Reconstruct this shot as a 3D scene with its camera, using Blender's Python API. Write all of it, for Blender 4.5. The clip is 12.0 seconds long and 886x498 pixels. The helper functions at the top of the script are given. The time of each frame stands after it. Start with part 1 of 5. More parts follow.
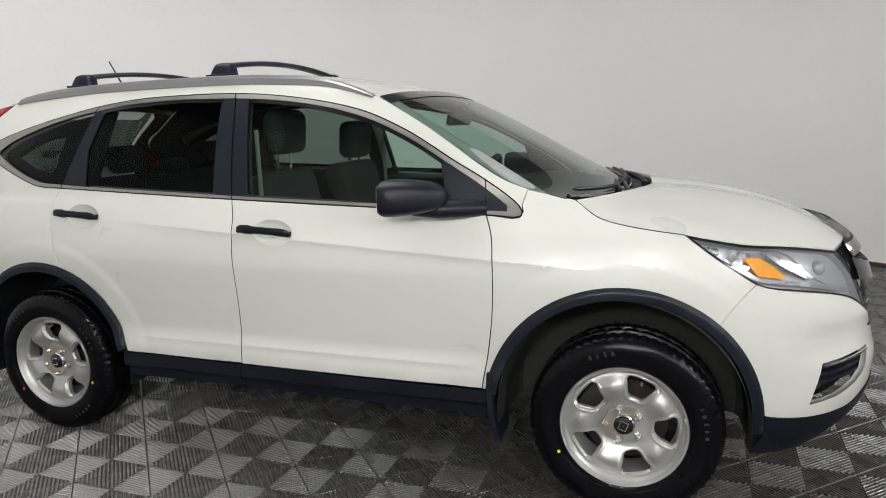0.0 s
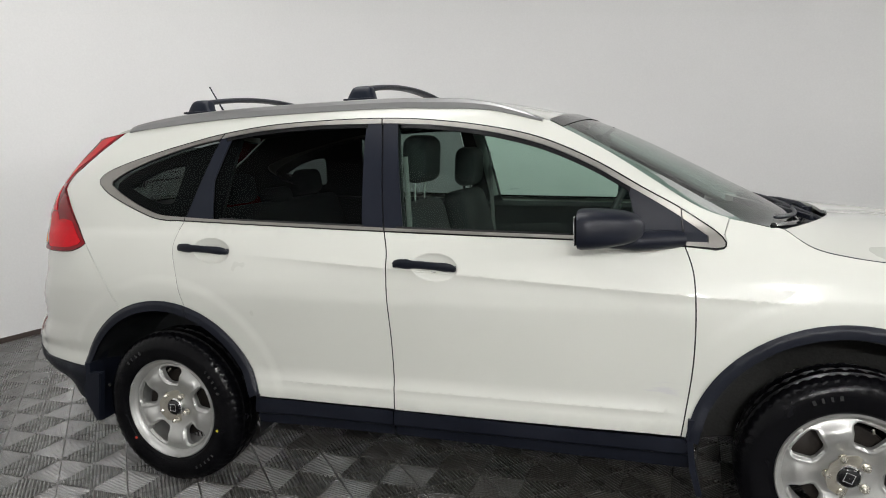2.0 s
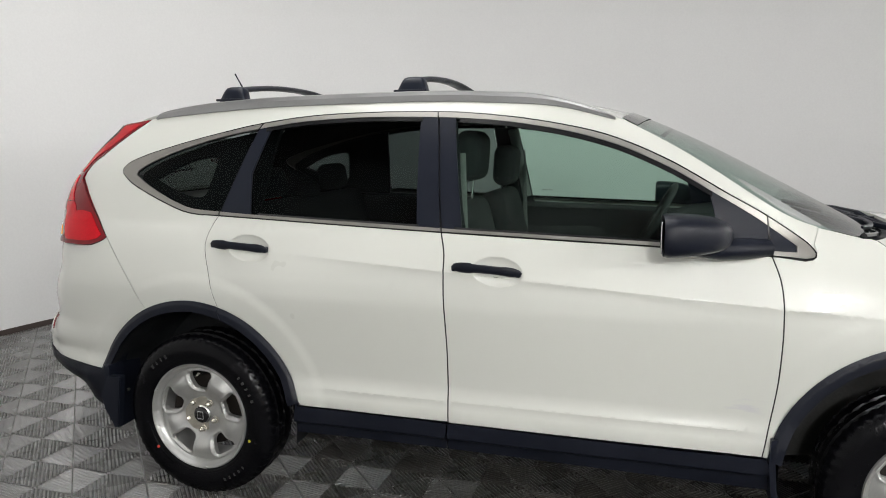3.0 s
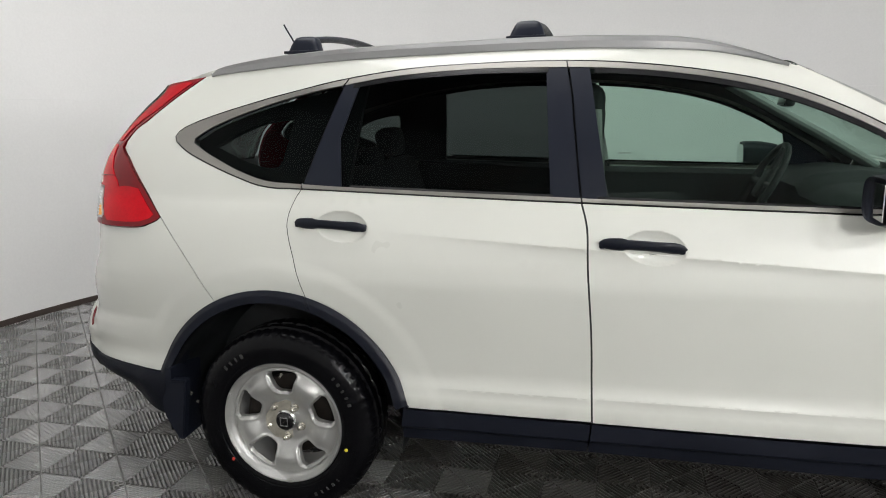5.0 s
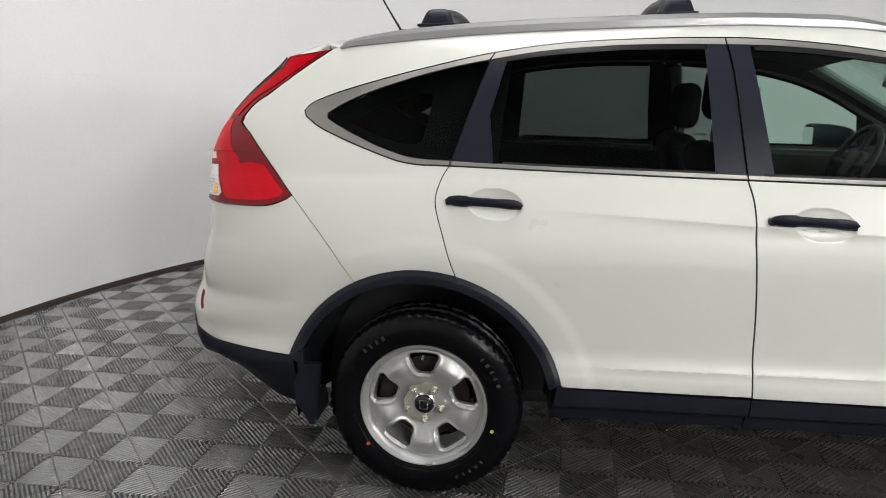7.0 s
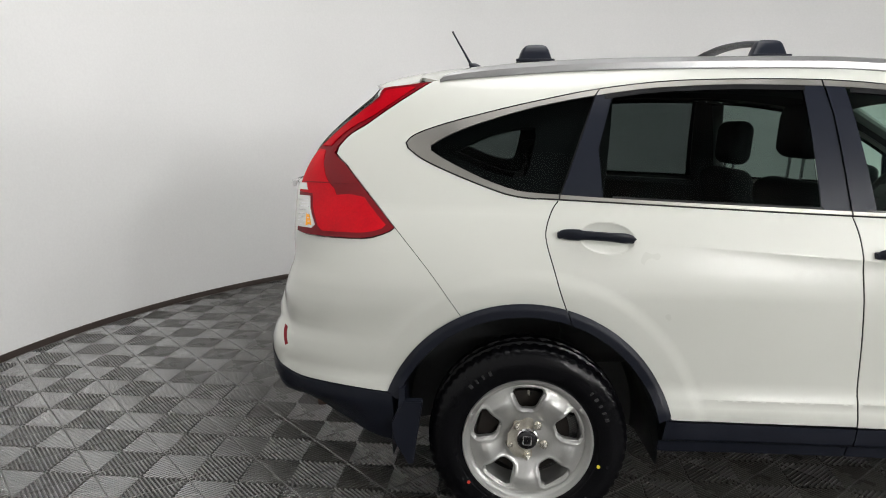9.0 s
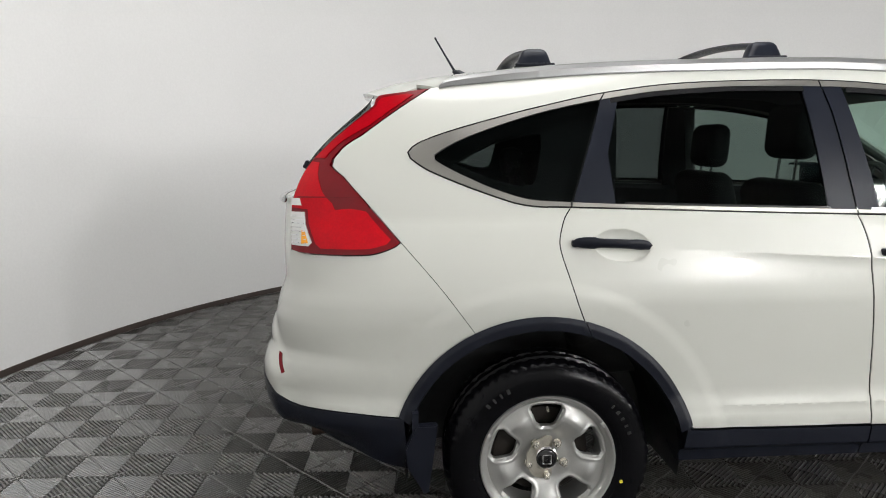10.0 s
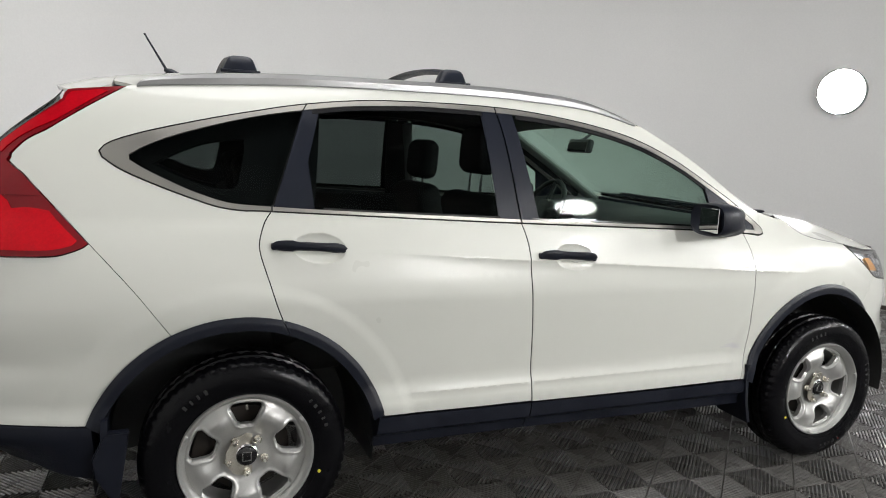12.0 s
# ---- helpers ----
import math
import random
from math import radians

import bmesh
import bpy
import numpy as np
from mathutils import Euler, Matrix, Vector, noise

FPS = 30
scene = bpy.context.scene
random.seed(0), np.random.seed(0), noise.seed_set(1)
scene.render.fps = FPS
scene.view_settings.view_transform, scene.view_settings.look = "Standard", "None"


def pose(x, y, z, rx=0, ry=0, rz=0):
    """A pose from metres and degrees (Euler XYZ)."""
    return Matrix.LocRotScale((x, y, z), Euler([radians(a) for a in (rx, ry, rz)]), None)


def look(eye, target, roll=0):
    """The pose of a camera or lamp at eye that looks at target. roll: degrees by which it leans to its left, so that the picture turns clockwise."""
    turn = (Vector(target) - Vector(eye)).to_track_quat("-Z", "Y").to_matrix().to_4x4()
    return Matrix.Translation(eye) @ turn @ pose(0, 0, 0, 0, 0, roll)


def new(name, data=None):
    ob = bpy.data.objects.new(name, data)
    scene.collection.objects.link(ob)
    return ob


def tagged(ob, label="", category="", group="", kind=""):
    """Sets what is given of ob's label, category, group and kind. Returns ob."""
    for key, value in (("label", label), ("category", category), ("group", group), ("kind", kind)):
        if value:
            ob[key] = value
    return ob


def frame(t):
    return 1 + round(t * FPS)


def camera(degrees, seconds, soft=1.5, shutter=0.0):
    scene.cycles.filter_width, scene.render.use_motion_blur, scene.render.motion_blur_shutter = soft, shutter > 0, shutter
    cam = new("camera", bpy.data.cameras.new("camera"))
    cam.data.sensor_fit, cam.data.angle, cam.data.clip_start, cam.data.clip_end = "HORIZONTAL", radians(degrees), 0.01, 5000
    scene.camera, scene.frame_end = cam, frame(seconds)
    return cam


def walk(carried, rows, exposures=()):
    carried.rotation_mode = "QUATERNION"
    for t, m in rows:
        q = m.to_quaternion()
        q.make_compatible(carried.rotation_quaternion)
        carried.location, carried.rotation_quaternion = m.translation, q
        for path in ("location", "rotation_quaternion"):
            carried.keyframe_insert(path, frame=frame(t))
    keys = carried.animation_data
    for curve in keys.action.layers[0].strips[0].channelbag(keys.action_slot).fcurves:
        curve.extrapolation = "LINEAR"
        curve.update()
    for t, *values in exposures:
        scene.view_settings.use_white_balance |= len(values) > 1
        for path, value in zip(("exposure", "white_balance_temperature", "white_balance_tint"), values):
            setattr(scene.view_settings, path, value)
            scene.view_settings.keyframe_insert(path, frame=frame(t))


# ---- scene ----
cam = camera(65.5, 12.0, 1.0)
PATH = [
    (0, (2.775, -3.227, 1.422), (2.134, -1.368, 1.053), -1.5),
    (0.5, (2.536, -3.356, 1.436), (1.841, -1.521, 1.051), -1.4),
    (1, (2.349, -3.453, 1.448), (1.683, -1.602, 1.093), -0.2),
    (1.5, (2.235, -3.388, 1.432), (1.594, -1.521, 1.109), -0.2),
    (2, (2.07, -3.236, 1.436), (1.44, -1.361, 1.141), -2.0),
    (2.5, (1.948, -3.198, 1.441), (1.33, -1.319, 1.149), -1.2),
    (3, (1.722, -3.173, 1.435), (1.162, -1.277, 1.133), -0.4),
    (3.2, (1.651, -3.162, 1.412), (1.093, -1.264, 1.123), -0.6),
    (5, (1.085, -2.95, 1.406), (0.632, -1.043, 1.013), -1.3),
    (5.5, (0.865, -3.058, 1.406), (0.432, -1.146, 1.011), -0.3),
    (6, (0.684, -3.188, 1.409), (0.199, -1.288, 1.014), -0.3),
    (6.5, (0.577, -3.15, 1.389), (0.144, -1.242, 0.973), -0.0),
    (7, (0.417, -3.044, 1.386), (0.112, -1.116, 0.949), -0.6),
    (7.5, (0.299, -3.029, 1.367), (0.001, -1.109, 0.89), 0.1),
    (7.7, (0.248, -3.038, 1.367), (-0.062, -1.121, 0.888), 0.4),
    (9.3, (-0.25, -3.087, 1.397), (-0.317, -1.113, 1.083), -0.4),
    (9.5, (-0.323, -3.031, 1.377), (-0.346, -1.054, 1.077), -1.1),
    (10, (-0.406, -2.972, 1.382), (-0.334, -0.999, 1.064), -0.9),
    (10.5, (-0.517, -2.977, 1.393), (-0.198, -1.026, 1.092), 0.6),
    (11, (-0.568, -2.994, 1.373), (-0.092, -1.076, 1.065), 2.5),
    (11.5, (-0.478, -3.04, 1.377), (0.03, -1.137, 1.028), 3.3),
    (12, (-0.219, -3.129, 1.398), (0.509, -1.29, 1.102), 2.5),
]
walk(cam, [(t, look(eye, target, roll)) for t, eye, target, roll in PATH],
     [(0, -0.06), (2.5, -0.03), (5, 0.0), (7.5, 0.08), (11.2, 0.10), (12, 0.0)])
from mathutils.geometry import delaunay_2d_cdt

# ---- light ----
BOOTH = (1.70, 0.04)          # centre of the round booth
BOOTH_R, BOOTH_H = 4.75, 4.3
CEILING_AT = (0.2, -0.4)       # large unseen ceiling light, added over the car's tail to balance brightness
world = bpy.data.worlds.new("world")
scene.world = world
world.use_nodes = True
world.node_tree.nodes["Background"].inputs[0].default_value = (0.8, 0.85, 0.9, 1)
world.node_tree.nodes["Background"].inputs[1].default_value = 0.05
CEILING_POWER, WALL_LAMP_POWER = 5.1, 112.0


# ---- materials ----
def material(name, colour, rough=0.5, metal=0.0, coat=0.0, vary=0.08, scale=6.0, fine=180.0, bump=0.0, spec=0.5, rough_vary=0.06, piece=0.0):
    """A surface with colour and gloss that vary at two scales, and fine relief."""
    m = bpy.data.materials.new(name)
    m.use_nodes = True
    nt = m.node_tree
    b = nt.nodes["Principled BSDF"]
    b.inputs["Roughness"].default_value = rough
    b.inputs["Metallic"].default_value = metal
    b.inputs["Coat Weight"].default_value = coat
    b.inputs["Coat Roughness"].default_value = 0.04
    b.inputs["Specular IOR Level"].default_value = spec
    co = nt.nodes.new("ShaderNodeTexCoord")
    big = nt.nodes.new("ShaderNodeTexNoise")
    big.inputs["Scale"].default_value, big.inputs["Detail"].default_value = scale, 4
    small = nt.nodes.new("ShaderNodeTexNoise")
    small.inputs["Scale"].default_value, small.inputs["Detail"].default_value = fine, 3
    nt.links.new(co.outputs["Object"], big.inputs["Vector"])
    nt.links.new(co.outputs["Object"], small.inputs["Vector"])
    add = nt.nodes.new("ShaderNodeMath")
    add.operation = "ADD"
    nt.links.new(big.outputs["Fac"], add.inputs[0])
    nt.links.new(small.outputs["Fac"], add.inputs[1])
    level = nt.nodes.new("ShaderNodeMapRange")
    level.inputs["From Min"].default_value, level.inputs["From Max"].default_value = 0.6, 1.4
    level.inputs["To Min"].default_value, level.inputs["To Max"].default_value = 1 - vary, 1 + vary
    nt.links.new(add.outputs[0], level.inputs["Value"])
    value = level.outputs[0]
    if piece:
        info = nt.nodes.new("ShaderNodeObjectInfo")
        one = nt.nodes.new("ShaderNodeMapRange")
        one.inputs["To Min"].default_value, one.inputs["To Max"].default_value = 1 - piece, 1 + piece
        nt.links.new(info.outputs["Random"], one.inputs["Value"])
        mul = nt.nodes.new("ShaderNodeMath")
        mul.operation = "MULTIPLY"
        nt.links.new(value, mul.inputs[0])
        nt.links.new(one.outputs[0], mul.inputs[1])
        value = mul.outputs[0]
    tint = nt.nodes.new("ShaderNodeVectorMath")
    tint.operation = "SCALE"
    tint.inputs[0].default_value = colour
    nt.links.new(value, tint.inputs["Scale"])
    nt.links.new(tint.outputs[0], b.inputs["Base Color"])
    gl = nt.nodes.new("ShaderNodeMapRange")
    gl.inputs["From Min"].default_value, gl.inputs["From Max"].default_value = 0.3, 0.7
    gl.inputs["To Min"].default_value, gl.inputs["To Max"].default_value = max(rough - rough_vary, 0.02), rough + rough_vary
    nt.links.new(big.outputs["Fac"], gl.inputs["Value"])
    nt.links.new(gl.outputs[0], b.inputs["Roughness"])
    if bump:
        bp = nt.nodes.new("ShaderNodeBump")
        bp.inputs["Strength"].default_value, bp.inputs["Distance"].default_value = bump, 0.002
        nt.links.new(small.outputs["Fac"], bp.inputs["Height"])
        nt.links.new(bp.outputs[0], b.inputs["Normal"])
    return m


def glass(name, tint, gloss=0.06):
    """A thin pane: tinted see-through with a mirror film by Fresnel."""
    m = bpy.data.materials.new(name)
    m.use_nodes = True
    nt = m.node_tree
    nt.nodes.remove(nt.nodes["Principled BSDF"])
    out = nt.nodes["Material Output"]
    clear = nt.nodes.new("ShaderNodeBsdfTransparent")
    clear.inputs["Color"].default_value = (*tint, 1)
    shine = nt.nodes.new("ShaderNodeBsdfGlossy")
    shine.inputs["Roughness"].default_value = 0.02
    lw = nt.nodes.new("ShaderNodeLayerWeight")          # gloss: 0.06 straight on, 1 at a glancing look
    five = nt.nodes.new("ShaderNodeMath")
    five.operation = "POWER"
    five.inputs[1].default_value = 4.6
    nt.links.new(lw.outputs["Facing"], five.inputs[0])
    fr = nt.nodes.new("ShaderNodeMath")
    fr.operation = "MULTIPLY_ADD"
    fr.inputs[1].default_value, fr.inputs[2].default_value = 1 - gloss, gloss
    nt.links.new(five.outputs[0], fr.inputs[0])
    mix = nt.nodes.new("ShaderNodeMixShader")
    nt.links.new(fr.outputs[0], mix.inputs[0])
    nt.links.new(clear.outputs[0], mix.inputs[1])
    nt.links.new(shine.outputs[0], mix.inputs[2])
    nt.links.new(mix.outputs[0], out.inputs["Surface"])
    return m


def lamp_material(name, colour, strength):
    m = bpy.data.materials.new(name)
    m.use_nodes = True
    nt = m.node_tree
    nt.nodes.remove(nt.nodes["Principled BSDF"])
    em = nt.nodes.new("ShaderNodeEmission")
    em.inputs["Color"].default_value = (*colour, 1)
    em.inputs["Strength"].default_value = strength
    nt.links.new(em.outputs[0], nt.nodes["Material Output"].inputs["Surface"])
    return m


PAINT = material("pearl_paint", (0.555, 0.56, 0.515), 0.30, 0.0, 1.0, 0.012, 2.0, 900, 0.0, 0.5, 0.03)
DOOR_PAINT = material("scuffed_pearl_paint", (0.555, 0.56, 0.515), 0.30, 0.0, 1.0, 0.012, 2.0, 900, 0.0, 0.5, 0.03)


def scuff(m, at, reach, colour):
    """Streaky rubbed marks in the paint round a place on the door."""
    nt = m.node_tree
    b = nt.nodes["Principled BSDF"]
    paint = b.inputs["Base Color"].links[0].from_socket
    co = nt.nodes.new("ShaderNodeTexCoord")
    away = nt.nodes.new("ShaderNodeVectorMath")
    away.operation = "SUBTRACT"
    away.inputs[1].default_value = at
    nt.links.new(co.outputs["Object"], away.inputs[0])
    size = nt.nodes.new("ShaderNodeVectorMath")
    size.operation = "MULTIPLY"
    size.inputs[1].default_value = tuple(1 / r for r in reach)
    nt.links.new(away.outputs[0], size.inputs[0])
    far = nt.nodes.new("ShaderNodeVectorMath")
    far.operation = "LENGTH"
    nt.links.new(size.outputs[0], far.inputs[0])
    stretch = nt.nodes.new("ShaderNodeMapping")
    stretch.inputs["Scale"].default_value = (9, 1, 60)
    stretch.inputs["Rotation"].default_value = (0, radians(12), 0)
    nt.links.new(co.outputs["Object"], stretch.inputs["Vector"])
    streak = nt.nodes.new("ShaderNodeTexNoise")
    streak.inputs["Scale"].default_value, streak.inputs["Detail"].default_value = 1.0, 4
    nt.links.new(stretch.outputs[0], streak.inputs["Vector"])
    less = nt.nodes.new("ShaderNodeMath")
    less.operation = "MULTIPLY_ADD"
    less.inputs[1].default_value, less.inputs[2].default_value = -0.30, 0.0
    nt.links.new(far.outputs["Value"], less.inputs[0])
    both = nt.nodes.new("ShaderNodeMath")
    both.operation = "ADD"
    nt.links.new(less.outputs[0], both.inputs[0])
    nt.links.new(streak.outputs["Fac"], both.inputs[1])
    how = nt.nodes.new("ShaderNodeMapRange")
    how.inputs["From Min"].default_value, how.inputs["From Max"].default_value = 0.36, 0.52
    how.inputs["To Max"].default_value = 0.55
    nt.links.new(both.outputs[0], how.inputs["Value"])
    mix = nt.nodes.new("ShaderNodeMix")
    mix.data_type = "RGBA"
    nt.links.new(how.outputs[0], mix.inputs["Factor"])
    nt.links.new(paint, mix.inputs["A"])
    mix.inputs["B"].default_value = (*colour, 1)
    nt.links.new(mix.outputs["Result"], b.inputs["Base Color"])


scuff(DOOR_PAINT, (2.06, -0.88, 0.59), (0.09, 0.5, 0.055), (0.47, 0.46, 0.50))
WALL = material("wall_paint", (0.80, 0.795, 0.785), 0.62, 0, 0, 0.035, 0.9, 60, 0.08)
CEILING = material("ceiling_paint", (0.22, 0.22, 0.22), 0.8, 0, 0, 0.05, 2, 60, 0.1)
# near black, not concrete grey: stands for the shade in the tile gaps
SLAB = material("concrete_slab", (0.012, 0.012, 0.012), 0.9, 0, 0, 0.2, 3, 90, 0.3)
TILE = material("floor_plastic", (0.042, 0.039, 0.034), 0.28, 0, 0.8, 0.10, 4, 220, 0.10, 1.0, 0.08, 0.06)
TILE.node_tree.nodes["Principled BSDF"].inputs["Coat Roughness"].default_value = 0.32
TILE.node_tree.nodes["Principled BSDF"].inputs["Coat IOR"].default_value = 1.75
BASEBOARD = material("baseboard_vinyl", (0.05, 0.036, 0.03), 0.45, 0, 0, 0.15, 6, 90, 0.1)
TRIM = material("black_trim", (0.0065, 0.008, 0.014), 0.40, 0, 0, 0.25, 5, 700, 0.25, 0.24, 0.10)
GLOSS_BLACK = material("gloss_black", (0.005, 0.005, 0.006), 0.16, 0, 0.3, 0.1, 5, 300)
PILLAR = material("pillar_film", (0.008, 0.010, 0.017), 0.36, 0, 0, 0.1, 5, 500, 0.0, 0.18)
SATIN = material("satin_chrome", (0.31, 0.298, 0.278), 0.40, 1, 0, 0.05, 6, 300)
RAIL = material("rail_aluminium", (0.33, 0.33, 0.33), 0.36, 0.9, 0, 0.05, 6, 400)
CHROME = material("bright_chrome", (0.78, 0.78, 0.78), 0.10, 1, 0, 0.02, 6, 300)
RUBBER = material("tyre_rubber", (0.003, 0.003, 0.0038), 0.16, 0, 0, 0.3, 18, 260, 0.3, 0.14, 0.12)
STEEL = material("silver_wheel_paint", (0.47, 0.47, 0.455), 0.42, 0.72, 0.0, 0.10, 22, 300, 0.05, 0.5, 0.06)
HUB = material("worn_hub_face", (0.36, 0.34, 0.29), 0.45, 0.6, 0, 0.28, 40, 300, 0.2)
NUT = material("lug_steel", (0.74, 0.71, 0.64), 0.24, 0.9, 0, 0.2, 60, 300)
RUST = material("rusty_iron", (0.055, 0.032, 0.022), 0.7, 0.3, 0, 0.35, 30, 200, 0.4)
BRAKE = material("sooty_brake_iron", (0.022, 0.017, 0.014), 0.6, 0.3, 0, 0.4, 30, 200, 0.4)
DARK = material("dark_underbody", (0.008, 0.008, 0.009), 0.8, 0, 0, 0.3, 9, 120, 0.3)
LINER = material("wheel_liner", (0.010, 0.011, 0.012), 0.42, 0, 0, 0.4, 12, 60, 0.4)
FELT = material("felt_liner", (0.013, 0.013, 0.012), 0.8, 0, 0, 0.45, 16, 90, 0.6)
RED = material("red_lens", (0.50, 0.002, 0.009), 0.14, 0, 0.0, 0.16, 12, 140, 0, 0.14)
RED_DIM = material("upper_red_lens", (0.38, 0.002, 0.008), 0.14, 0, 0.0, 0.16, 12, 140, 0, 0.14)
DEEP_RED = material("deep_red_lens", (0.16, 0.003, 0.007), 0.16, 0, 0.0, 0.1, 9, 140, 0, 0.25)
CLEAR_LENS = material("ribbed_clear_lens", (0.72, 0.72, 0.70), 0.12, 0.2, 0.5, 0.06, 20, 200)
AMBER = material("amber_lens", (0.90, 0.36, 0.010), 0.15, 0, 0.6, 0.06, 20, 200)
REFLECTOR = material("lamp_reflector", (0.58, 0.58, 0.60), 0.26, 1, 0, 0.05, 20, 200)
BEZEL = material("lamp_bezel", (0.40, 0.405, 0.42), 0.34, 0.4, 0, 0.1, 20, 200)
FABRIC = material("seat_fabric", (0.014, 0.015, 0.016), 0.85, 0, 0, 0.2, 9, 160, 0.12)
CABIN = material("cabin_plastic", (0.016, 0.017, 0.018), 0.55, 0, 0, 0.15, 9, 160, 0.1)
CABIN_GREY = material("pillar_trim_grey", (0.26, 0.27, 0.26), 0.6, 0, 0, 0.08, 9, 320, 0.2)
HEADLINER = material("headliner_cloth", (0.085, 0.087, 0.085), 0.85, 0, 0, 0.1, 9, 320, 0.2)
BELT = material("seat_belt_web", (0.16, 0.16, 0.155), 0.7, 0, 0, 0.15, 30, 600, 0.3)
WHITE_MARK = material("moulded_letter", (0.022, 0.022, 0.022), 0.4, 0, 0, 0.2, 40, 200)
YELLOW = material("yellow_dot", (0.72, 0.62, 0.04), 0.6)
RED_DOT = material("red_dot", (0.62, 0.05, 0.03), 0.6)
CLEAR_GLASS = glass("green_glass", (0.62, 0.75, 0.69), 0.016)
WIND_GLASS = glass("windshield_glass", (0.62, 0.74, 0.69))
PRIVACY_GLASS = glass("privacy_glass", (0.21, 0.24, 0.235), 0.006)
REAR_GLASS = glass("rear_glass", (0.21, 0.235, 0.225), 0.12)
LAMP_GLASS = glass("lamp_lens", (0.90, 0.91, 0.92), 0.12)
MIRROR = material("mirror_glass", (0.8, 0.8, 0.8), 0.02, 1, 0, 0.0, 4, 40, 0, 0.5, 0.0)
LAMP_FACE = lamp_material("lamp_face", (1.0, 0.995, 0.985), WALL_LAMP_POWER * 0.95)
SIDE_FACE = lamp_material("side_lamp_face", (1.0, 0.995, 0.985), WALL_LAMP_POWER)
DIM_FACE = lamp_material("dim_lamp_face", (1.0, 0.995, 0.985), WALL_LAMP_POWER * 0.8)
STRONG_FACE = lamp_material("strong_lamp_face", (1.0, 0.995, 0.985), WALL_LAMP_POWER * 1.55)
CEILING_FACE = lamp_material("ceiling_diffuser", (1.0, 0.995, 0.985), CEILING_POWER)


# ---- building helpers ----
def mesh_object(name, verts, faces, mat, parent=None, label="", normals=None, smooth=True):
    me = bpy.data.meshes.new(name)
    me.from_pydata(verts, [], faces)
    me.materials.append(mat)
    me.polygons.foreach_set("use_smooth", [smooth] * len(me.polygons))
    if normals:
        me.normals_split_custom_set(normals)
    ob = new(name, me)
    ob.parent = parent
    if label:
        tagged(ob, label)
    return ob


def part(name, bm, mat, parent, label="", smooth=True, angle=35):
    me = bpy.data.meshes.new(name)
    bmesh.ops.recalc_face_normals(bm, faces=bm.faces)
    if smooth:
        for f in bm.faces:
            f.smooth = True
        for e in bm.edges:
            if len(e.link_faces) == 2 and e.calc_face_angle(0) > radians(angle):
                e.smooth = False
    bm.to_mesh(me)
    bm.free()
    me.materials.append(mat)
    ob = new(name, me)
    ob.parent = parent
    if label:
        tagged(ob, label)
    return ob


def thing(name, label, category, at=(0, 0, 0), group="", kind=""):
    ob = new(name)
    ob.location = at
    return tagged(ob, label, category, group, kind)


def box(bm, size, m=None, bevel=0.0, seg=2):
    made = bmesh.ops.create_cube(bm, size=1.0)["verts"]
    bmesh.ops.scale(bm, vec=size, verts=made)
    if bevel:
        edges = {e for v in made for e in v.link_edges}
        made = [v for v in bmesh.ops.bevel(bm, geom=list(edges), offset=bevel, segments=seg, profile=0.5, affect="EDGES")["verts"]]
    if m is not None:
        bmesh.ops.transform(bm, matrix=m, verts=list({v for v in made}))
    return made


def cyl(bm, r, h, m=None, seg=24, r2=None):
    made = bmesh.ops.create_cone(bm, cap_ends=True, segments=seg, radius1=r, radius2=r if r2 is None else r2, depth=h)["verts"]
    if m is not None:
        bmesh.ops.transform(bm, matrix=m, verts=made)
    return made


def lathe(bm, profile, seg=64, closed=False, cut=None):
    """Turn (radius, height) about the y axis; cut(i, k, r, h) may change a point."""
    rings = []
    for i in range(seg):
        a = 2 * math.pi * i / seg
        ring = []
        for k, (r, h) in enumerate(profile):
            if cut:
                r, h = cut(i, k, r, h)
            ring.append(bm.verts.new((r * math.cos(a), h, r * math.sin(a))))
        rings.append(ring)
    n = len(profile)
    for i in range(seg):
        a, b = rings[i], rings[(i + 1) % seg]
        for k in range(n if closed else n - 1):
            q = (k + 1) % n
            bm.faces.new((a[k], a[q], b[q], b[k]))


def tube(bm, pts, r, seg=10, flat=1.0, up=(0, 0, 1), caps=True):
    """A rod along points; r may be a list; flat squeezes it along up."""
    rings = []
    pts = [Vector(p) for p in pts]
    for i, p in enumerate(pts):
        d = (pts[min(i + 1, len(pts) - 1)] - pts[max(i - 1, 0)]).normalized()
        a = d.cross(Vector(up))
        a = (a if a.length > 1e-4 else d.cross(Vector((1, 0, 0)))).normalized()
        b = a.cross(d).normalized()
        rr = r[i] if isinstance(r, (list, tuple)) else r
        rings.append([bm.verts.new(p + a * rr * math.cos(t) + b * rr * flat * math.sin(t)) for t in (2 * math.pi * k / seg for k in range(seg))])
    for x, y in zip(rings, rings[1:]):
        for k in range(seg):
            bm.faces.new((x[k], x[(k + 1) % seg], y[(k + 1) % seg], y[k]))
    if caps:
        bm.faces.new(rings[0][::-1])
        bm.faces.new(rings[-1])


def curve_through(pts, n=6):
    """Catmull-Rom through the points."""
    out = []
    p = [Vector(q) for q in pts]
    for i in range(len(p) - 1):
        a, b, c, d = p[max(i - 1, 0)], p[i], p[i + 1], p[min(i + 2, len(p) - 1)]
        k = max(1, min(n, int((c - b).length / 0.012)))
        for j in range(k):
            t = j / k
            out.append(tuple(0.5 * (2 * b + (c - a) * t + (2 * a - 5 * b + 4 * c - d) * t * t + (3 * b - a - 3 * c + d) * t ** 3)))
    out.append(tuple(p[-1]))
    return out


